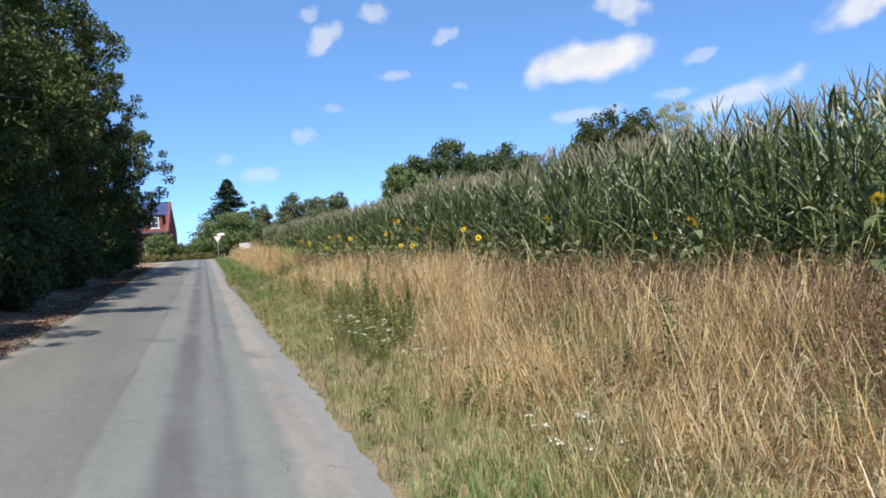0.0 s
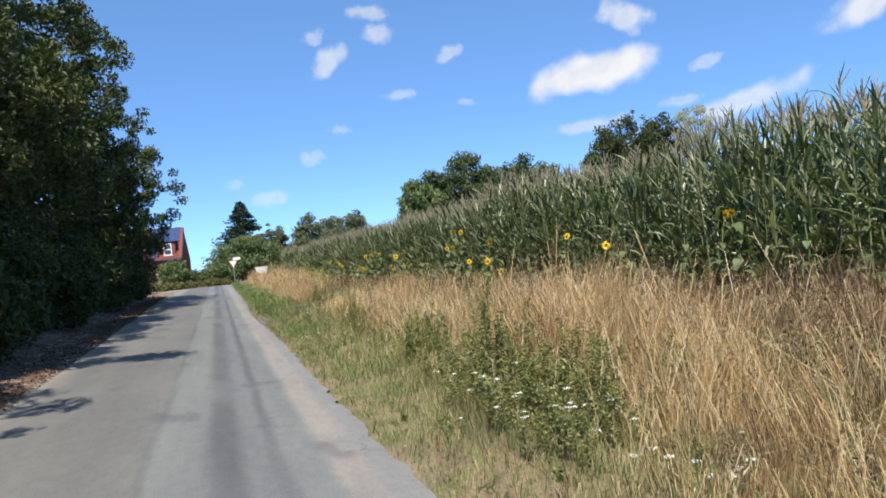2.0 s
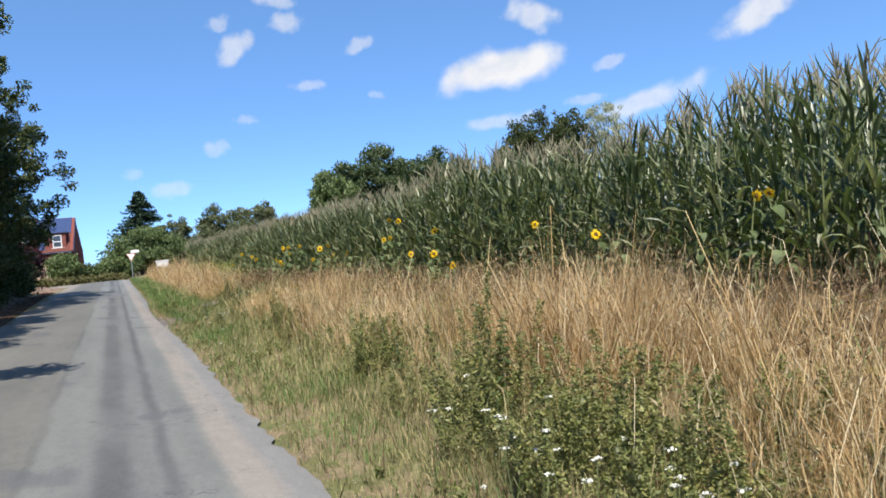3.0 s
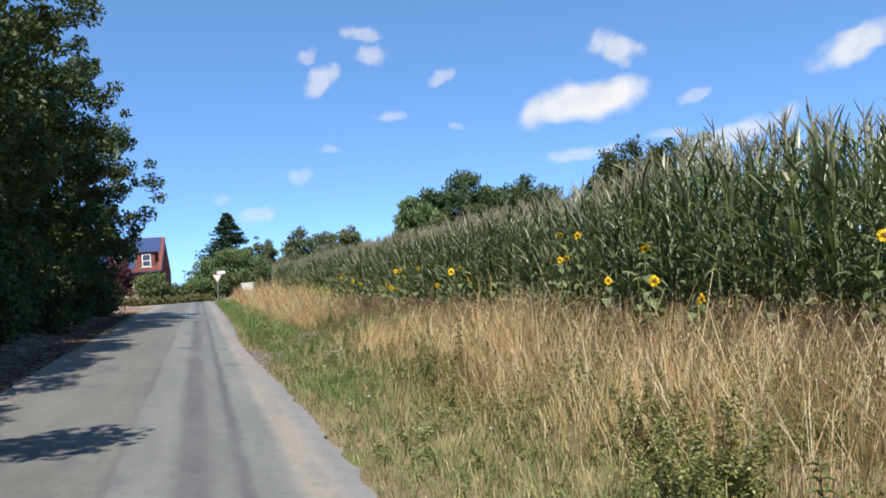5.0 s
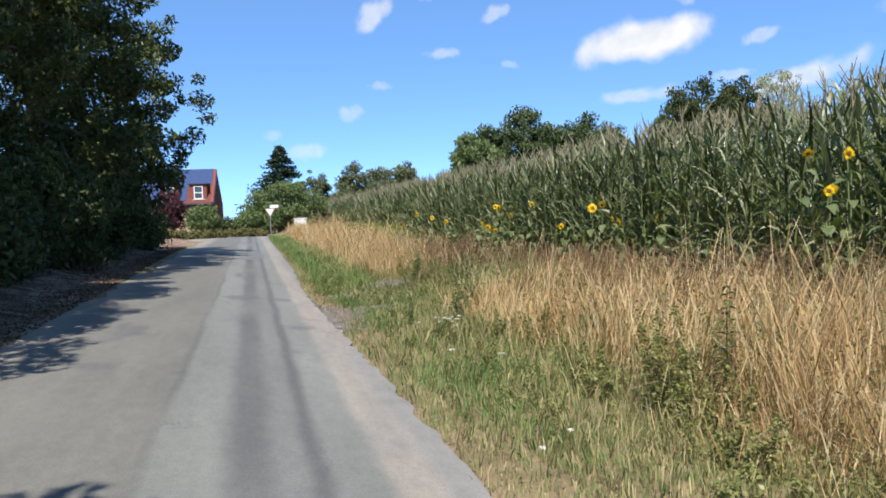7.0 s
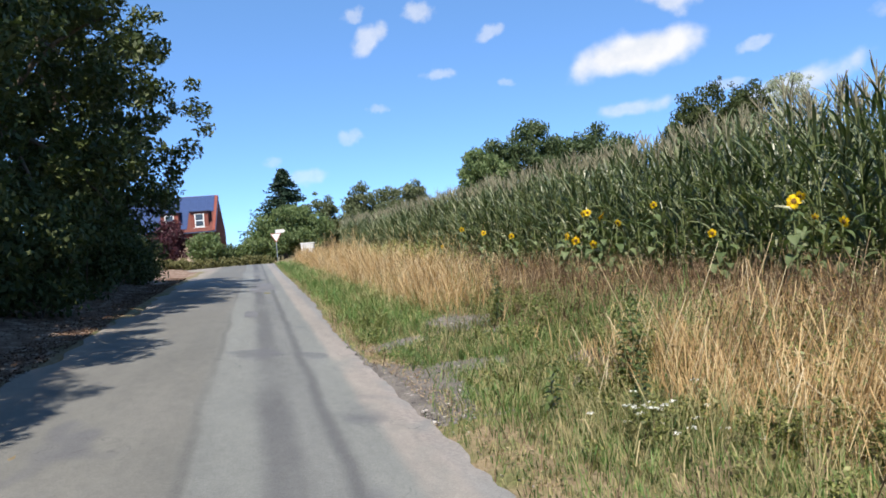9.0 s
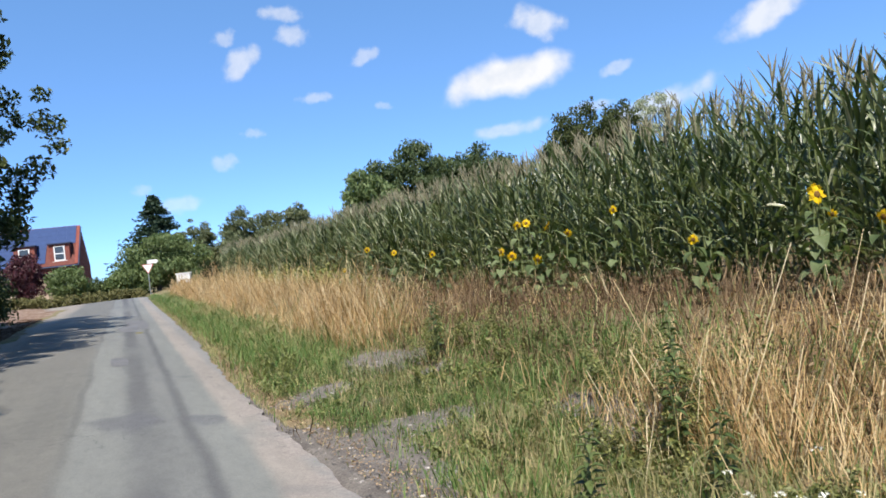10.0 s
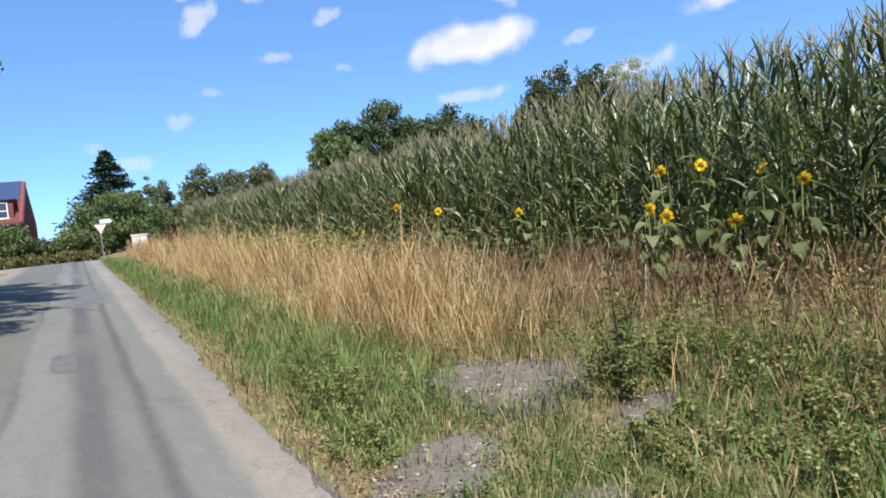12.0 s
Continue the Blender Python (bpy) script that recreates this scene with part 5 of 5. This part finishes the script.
for k in range(20):
    y = rng.uniform(15.5, 29.0)
    x = edge_x(y) + rng.uniform(0.9, 2.7)
    r = rng.uniform(0.2, 0.42)
    bramble(x, y, r, r * 1.1, rng.uniform(0.16, 0.34), int(rng.uniform(500, 1000)), 360 + k)


def tall_weed(x, y, h, seed, label="tall upright weed with paired green leaves"):
    rng = np.random.default_rng(seed)
    z0 = float(land_z(x, y))
    ob = thing("tall_weed", x, y, z0, label, "weed", "", rng.uniform(0, 360))
    u = np.linspace(0, 1, 6)[:, None]
    v, f = tube_np(np.concatenate([0.05 * u * u, 0 * u, h * u], 1), 0.006 * (1.3 - u[:, 0]), 6)
    part("stem", mesh_np("stem", v, f, CORN_STALK, True), None, ob)
    for k in range(17):
        t = 0.15 + 0.84 * k / 17
        for sgn in (0, 180):
            L = 0.125 * (1.25 - t * 0.75)
            lv = [(0, 0, 0), (L * 0.4, L * 0.24, 0.012), (L, 0, -0.025), (L * 0.4, -L * 0.24, 0.012), (L * 0.45, 0, -0.004)]
            q = part("leaf", mesh_np("leaf", lv, [(0, 4, 1), (1, 4, 2), (2, 4, 3), (3, 4, 0)], NETTLE), None, ob)
            q.matrix_basis = pose(0.05 * t * t, 0, h * t, 0, rng.uniform(-35, 15), sgn + 90 * (k % 2) + rng.uniform(-15, 15))


for x, y, h, k in [(3.56, 5.0, 0.97, 1), (3.42, 5.3, 0.55, 2), (3.1, 15.0, 0.6, 3), (2.98, 12.65, 1.05, 4), (3.05, 12.5, 0.9, 13), (2.5, 27.0, 0.5, 5), (3.1, 26.6, 0.55, 6), (3.45, 27.3, 1.05, 7), (3.6, 27.45, 0.9, 8), (3.3, 27.15, 0.75, 9), (3.92, 32.2, 0.95, 10), (3.85, 32.0, 0.75, 11), (3.6, 21.4, 1.0, 12)]:
    tall_weed(x, y, h, 400 + k)


def dead_stem(x, y, z, turn, rise, length):
    """A thick bleached stem that leans over the grass."""
    ob = thing("dead_stem", x, y, float(land_z(x, y)) + z, "long bleached dead weed stem leaning over the grass", "stem", "", turn)
    u = np.linspace(0, 1, 7)[:, None]
    line = np.concatenate([length * u * math.cos(radians(rise)), 0.04 * np.sin(u * 4), length * (u * math.sin(radians(rise)) - 0.08 * u * u)], 1)
    v, f = tube_np(line, 0.0045 * (1.2 - 0.7 * u[:, 0]), 6)
    part("stalk", mesh_np("stalk", v, f, STALKS, True), None, ob)
    for k, t in enumerate((0.55, 0.7, 0.82, 0.92)):
        p = np.array([np.interp(t, u[:, 0], line[:, j]) for j in range(3)])
        q = p + np.array([0.07, 0.06 * (-1) ** k, 0.07]) * (1.2 - 0.5 * t)
        v, f = tube_np(np.array([p, (p + q) / 2 + np.array([0, 0, 0.012]), q]), [0.0035, 0.003, 0.0015], 5)
        part("twig", mesh_np("twig", v, f, STALKS, True), None, ob)


for q in [(3.42, 9.6, 0.05, 62, 24, 0.9), (4.3, 9.0, 0.1, 150, 40, 0.8), (4.6, 12.2, 0.1, 20, 55, 0.8), (3.9, 16.2, 0.1, 100, 48, 0.75), (4.4, 19.8, 0.1, 40, 50, 0.8), (4.1, 21.6, 0.15, -10, 25, 0.8), (4.3, 25.4, 0.12, 100, 12, 0.9), (3.9, 26.2, 0.1, 20, 8, 0.8), (3.9, 5.6, 0.1, 40, 35, 0.9), (4.8, 6.4, 0.1, 120, 50, 0.8)]:
    dead_stem(*q)


def yarrow(x, y, h, seed):
    rng = np.random.default_rng(seed)
    ob = thing("yarrow", x, y, float(land_z(x, y)), "white flowering yarrow in the grass", "wildflower", "white flowers in the verge")
    b = rng.normal(0, 0.06, 2)
    u = np.linspace(0, 1, 4)[:, None]
    v, f = tube_np(np.concatenate([b[0] * u, b[1] * u, h * u], 1), 0.003, 5)
    part("stem", mesh_np("stem", v, f, CORN_STALK, True), None, ob)
    n = 16
    r, a = 0.032 * np.sqrt(rng.uniform(0, 1, n)), rng.uniform(0, 6.28, n)
    pts = np.stack([b[0] + r * np.cos(a), b[1] + r * np.sin(a), h - 0.25 * r + 0.004], 1)
    v, f = leaves_np(rng, pts, 0.017, 0, 0.9)
    part("flower_head", mesh_np("flower_head", v, f, YARROW), None, ob, "flat white flower cluster")


rng = np.random.default_rng(90)
for cx, cy, sx, sy, n in [(2.42, 4.8, 0.15, 0.22, 14), (2.72, 8.65, 0.12, 0.2, 9), (2.55, 10.5, 0.3, 0.8, 30), (3.5, 13.4, 0.3, 0.3, 4), (2.8, 25.75, 0.22, 0.25, 22), (2.35, 24.0, 0.1, 0.15, 3), (3.0, 36.8, 0.2, 0.2, 3), (2.5, 20.5, 0.3, 1.5, 6)]:
    for k in range(n):
        yarrow(cx + rng.normal(0, sx), cy + rng.normal(0, sy), rng.uniform(0.12, 0.34) * (1.7 if n == 30 else 1.0), int(rng.integers(1e6)))


# ---------------------------------------------------------------- the far end of the lane
def give_way_sign(x, y):
    z0 = float(land_z(x, y))
    ob = thing("give_way_sign", x, y, z0, "white give-way sign with red border on a leaning grey post", "road sign")
    v, f = tube_np(np.array([[0, 0, -0.1], [0, 0, 1.5], [-0.01, 0, 2.95]]), 0.035, 10)
    part("post", mesh_np("post", v, f, ZINC, True), None, ob)

    def tri(s, r, z):
        pts = []
        for cx, cz in ((-s / 2, s * 0.866), (s / 2, s * 0.866), (0, 0)):
            pts.append((cx, cz + z))
        return prism_bm(pts, r, "y", 0.006)

    sign = part("plate", tri(0.92, 0.012, 1.83), RED, ob, "red bordered triangle")
    sign.location = (0, -0.06, 0)
    inner = part("face", tri(0.76, 0.006, 1.83 + 0.092), WHITE, sign, "white centre of the sign")
    inner.location = (0, -0.012, 0)
    arrow = part("direction_plate", prism_bm([(-0.35, 0), (0.38, 0), (0.5, 0.15), (0.38, 0.3), (-0.35, 0.3)], 0.02, "y", 0.004), WHITE, ob, "white pointed plate above the triangle")
    arrow.matrix_basis = pose(0.36, 0.05, 2.66, 0, -2, 12)


give_way_sign(3.27, 88.0)


def storage_box(x, y):
    z0 = float(land_z(x, y))
    ob = thing("storage_box", x, y, z0, "white box with a slightly overhanging lid in the grass", "box", "", -12, 1.24)
    part("body", prism_bm([(-0.5, 0), (0.5, 0), (0.55, 1.05), (-0.55, 1.05)], 0.9, "y", 0.02), WHITE, ob)
    part("lid", box_bm(-0.62, -0.52, 1.055, 0.62, 0.52, 1.16, 0.02), WHITE, ob, "flat white lid")


storage_box(7.45, 105.0)


# hedge behind the cross road
for k in range(28):
    hx = -27 + 1.07 * k
    shrub("hedge_plant", hx, 81.3 + 0.15 * math.sin(k * 1.9), 0.8, 0.7, 0.78 + 0.05 * math.sin(k * 2.7), 1300, 0.17, OLIVE, "low clipped olive-green hedge along the crossing road", 500 + k, "hedge", clumps=26, spread=0.3)

tree("copper_tree", -7.6, 110, 5.4, [(0, 0, 2.7, 1.7, 1.6, 2.4)], 9000, 0.28, COPPER, "small tree with dark purple leaves beside the house", seed=601, clumps=60, spread=0.65, trunk=0.1, limbs=5)
shrub("shrub", -3.6, 109, 1.95, 1.5, 3.5, 9000, 0.28, WILLOW_LEAF, "light green rounded shrub in front of the house", 602, clumps=70, spread=0.65)
shrub("shrub", -11.5, 112, 2.8, 1.5, 3.4, 6000, 0.3, FAR_LEAF, "green shrub in front of the house", 603, clumps=50, spread=0.7)
shrub("shrub", -0.5, 111, 1.3, 1.2, 2.2, 3500, 0.28, FAR_LEAF, "green shrub beside the house garden", 604, clumps=40, spread=0.5)
for k, (hx, hy) in enumerate([(7.2, 113.5), (9.4, 112.2), (11.6, 114), (13.6, 115), (2.6, 113)]):
    shrub("shrub", hx, hy, 1.6, 1.2, 2.0, 3200, 0.28, DUSTY, "grey-green undergrowth beneath the trees", 607 + k, clumps=36, spread=0.55)
tree("weeping_tree", 4.9, 110, 7.6, [(0.4, 0, 3.5, 3.3, 3.3, 3.1), (-1.9, 0, 2.4, 2.6, 2.6, 2.3), (-3.3, 0, 1.2, 1.6, 1.8, 1.2), (2.8, 0, 3.0, 2.4, 2.4, 2.7)], 26000, 0.3, WILLOW_LEAF, "round drooping light green tree beyond the crossing", seed=605, clumps=190, spread=0.85, shell=0.7, droop=1.0)
tree("fruit_tree", 10.3, 113, 7.4, [(-1.0, 0, 3.9, 2.8, 2.2, 2.8), (1.7, 0.5, 3.4, 2.6, 2.2, 2.8), (-1.2, 0, 6.9, 0.35, 0.35, 0.9), (0.4, 0, 6.3, 0.3, 0.3, 0.8)], 14000, 0.3, DUSTY, "loose grey-green fruit tree with upright shoots beyond the crossing", seed=606, clumps=120, spread=0.6, shell=0.7)
for k, (x, y, h, r) in enumerate([(15.6, 118, 8.6, 2.0), (19.3, 120, 8.0, 2.4), (23.0, 119, 8.4, 1.7), (13.8, 112, 5.0, 2.0), (17.5, 112, 5.4, 2.4)]):
    tree("tree", x, y, h, [(0, 0, h * 0.64, r, r, h * 0.34), (0, 0, h * 0.3, r * 0.95, r * 0.95, h * 0.3)], 9000, 0.36, DUSTY, "broad olive-green tree behind the maize", seed=620 + k, clumps=130, spread=0.7, shell=0.7)
for k, (x, y, h, r) in enumerate([(46.6, 150, 17.0, 3.8), (53, 150, 20.2, 4.8), (58.3, 152, 17.6, 2.8), (63, 152, 16.8, 4.2), (67.5, 150, 18.2, 4.4), (72, 151, 16.0, 3.4), (83, 150, 17.8, 2.6), (87.4, 150, 24.5, 3.8), (94.6, 151, 27.4, 5.6), (101.5, 151, 27.0, 5.6)]):
    tree("tree", x, y, h, [(0, 0, h * 0.66, r, r, h * 0.32), (0, 0, h * 0.38, r * 0.9, r * 0.9, h * 0.28)], 12500, 0.62, HEDGE if k > 6 else FAR_LEAF, "tall dark green woodland tree on the hill" if k > 6 else "tall green woodland tree on the hill", seed=640 + k, clumps=190, spread=1.3, shell=0.6, trunk=0.35)
tree("tree", 39.6, 140, 14.6, [(0, 0, 9.4, 4.2, 4.2, 5.0), (0, 0, 5.4, 3.8, 3.8, 4.0)], 12500, 0.6, WILLOW_LEAF, "lighter green tree at the edge of the wood", seed=639, clumps=170, spread=1.2, shell=0.6, trunk=0.35)
tree("bare_topped_tree", 112.5, 152, 30.5, [(0, 0, 22, 5.2, 5, 7.5)], 9000, 0.4, PALE_TREE, "thin pale tree with sparse leaves on the hill", seed=660, clumps=80, spread=1.1, trunk=0.3, limbs=22)


def conifer(x, y, h, r):
    rng = np.random.default_rng(670)
    ob = thing("conifer", x, y, float(land_z(x, y)) - 0.1, "dark green conifer behind the light green trees", "tree")
    v, f = tube_np(np.array([[0, 0, 0], [0, 0, h * 0.5], [0, 0, h]]), [0.22, 0.14, 0.03], 8)
    part("trunk", mesh_np("trunk", v, f, BARK, True), None, ob)
    pts = []
    for k in range(290):
        t = rng.uniform(0.2, 1.0) ** 0.9
        a, L = rng.uniform(0, 6.28), r * (1.02 - t) * rng.uniform(0.65, 1.15) + 0.15
        u = rng.uniform(0.1, 1, 55)[:, None]
        p = np.concatenate([np.cos(a) * L * u, np.sin(a) * L * u, h * t - 0.22 * L * u + 0.18 * L * u ** 2], 1)
        pts.append(p + rng.normal(size=p.shape) * np.array([0.14, 0.14, 0.09]))
    v, f = leaves_np(rng, np.concatenate(pts), 0.5, 0.2, 0.4)
    part("crown", mesh_np("crown", v, f, NEEDLE), None, ob)


conifer(6.9, 132, 12.6, 9.2)


# ---------------------------------------------------------------- the house
def house():
    ob = thing("house", -2.55, 117.3, 0.6, "red brick house with blue solar panels and two dormers", "house", "", -6)
    W, D, E, R = 15.0, 9.5, 4.45, 8.75
    part("wall", box_bm(-W, 0, 0, -0.02, D, E - 1.0), PLASTER, ob, "pale plastered lower wall")
    part("upper_wall", box_bm(-W - 0.02, -0.03, E - 0.996, -0.32, D + 0.03, E - 0.2), BRICK, ob, "red brick band under the eaves")
    for gx in (-0.16, -W + 0.14):
        g = part("gable", prism_bm([(0.05, 0), (D - 0.05, 0), (D - 0.05, E - 0.3), (D / 2, R - 0.2), (0.05, E - 0.3)], 0.3, "x"), BRICK, ob)
        g.location = (gx + 0.02, 0, 0)
    slope = math.atan2(R - E + 0.35, D / 2 + 0.4)
    run = math.hypot(R - E + 0.35, D / 2 + 0.4)
    pitch = math.degrees(slope)
    front = part("roof", box_bm(-W - 0.1, 0, -0.1, -0.33, run, 0.08), ROOF, ob, "red tiled roof slope")
    front.matrix_basis = pose(0, -0.4, E - 0.35, pitch)
    rear = part("roof", box_bm(-W - 0.1, 0, -0.1, -0.33, run, 0.08), ROOF, ob, "red tiled roof slope")
    rear.matrix_basis = Matrix.Translation((0, D + 0.4, E - 0.35)) @ Matrix.Scale(-1, 4, (0, 1, 0)) @ pose(0, 0, 0, pitch)
    gutter = part("gutter", mesh_np("gutter", *tube_np(np.array([[-W - 0.1, 0, 0], [-W / 2, 0, 0], [-0.05, 0, 0]]), 0.08, 8), TILE, True), None, ob, "dark gutter along the eaves")
    gutter.location = (0, -0.5, E - 0.42)
    verge = part("verge", box_bm(-0.33, 0, -0.14, -0.02, run, 0.15), BRICK, ob, "red brick gable coping")
    verge.matrix_basis = pose(0, -0.4, E - 0.35, pitch)
    trim = part("verge_edge", box_bm(-0.02, -0.05, -0.22, 0.07, run, 0.02), TILE, ob, "dark edge board of the gable")
    trim.matrix_basis = pose(0, -0.4, E - 0.35, pitch)
    ridge = part("ridge", mesh_np("ridge", *tube_np(np.array([[-W - 0.1, D / 2, R + 0.02], [-W / 2, D / 2, R + 0.02], [-0.33, D / 2, R + 0.02]]), 0.13, 8), ROOF, True), None, ob, "row of red ridge tiles")
    dormers = (-1.85, -5.4)
    for i in range(14):
        for j in range(4):
            px = -0.88 - 1.0 * i
            if j > 1 or min(abs(px - q) for q in dormers) > 1.35:
                q = part("solar_panel", box_bm(-0.497, -0.797, 0, 0.497, 0.797, 0.04), PANEL, ob)
                q.matrix_basis = pose(0, -0.4, E - 0.35, pitch) @ pose(px, 1.32 + 1.6 * j - (0.0 if i < 5 else 0.42), 0.11)
    for dx in dormers:
        d = part("dormer", prism_bm([(-1.05, 4.35), (1.05, 4.35), (1.05, 6.6), (-1.05, 6.6)], 3.0, "y", 0.01), BRICK, ob, "red brick dormer")
        d.location = (dx, 1.7, 0)
        c = part("dormer_roof", prism_bm([(-1.2, 6.61), (1.2, 6.61), (1.2, 6.75), (-1.2, 6.75)], 3.4, "y", 0.01), TILE, ob, "flat dark dormer roof")
        c.location = (dx, 1.66, 0)
        s = part("sill", box_bm(-0.75, -0.1, 4.6, 0.75, 0.06, 4.68, 0.01), WHITE, ob, "pale window sill")
        s.location = (dx, 0.17, 0)
        fr = part("window", prism_bm([(-0.56, 4.7), (0.56, 4.7), (0.56, 6.36), (-0.56, 6.36)], 0.08, "y", 0.01), WHITE, ob, "white window frame")
        fr.location = (dx, 0.16, 0)
        for px, pz, ph in ((0, 4.84, 0.62), (0, 5.58, 0.72)):
            p = part("pane", box_bm(-0.44, -0.01, 0, 0.44, 0.01, ph), GLASS, fr)
            p.location = (px, -0.045, pz)
    for wx in (-2.0, -5.2, -8.4):
        fr = part("window", prism_bm([(-0.65, 1.2), (0.65, 1.2), (0.65, 2.6), (-0.65, 2.6)], 0.1, "y", 0.01), WHITE, ob, "white window frame")
        fr.location = (wx, -0.02, 0)
        for px in (-0.3, 0.3):
            p = part("pane", box_bm(-0.26, -0.01, 0, 0.26, 0.01, 1.2), GLASS, fr)
            p.location = (px, -0.055, 1.3)


house()
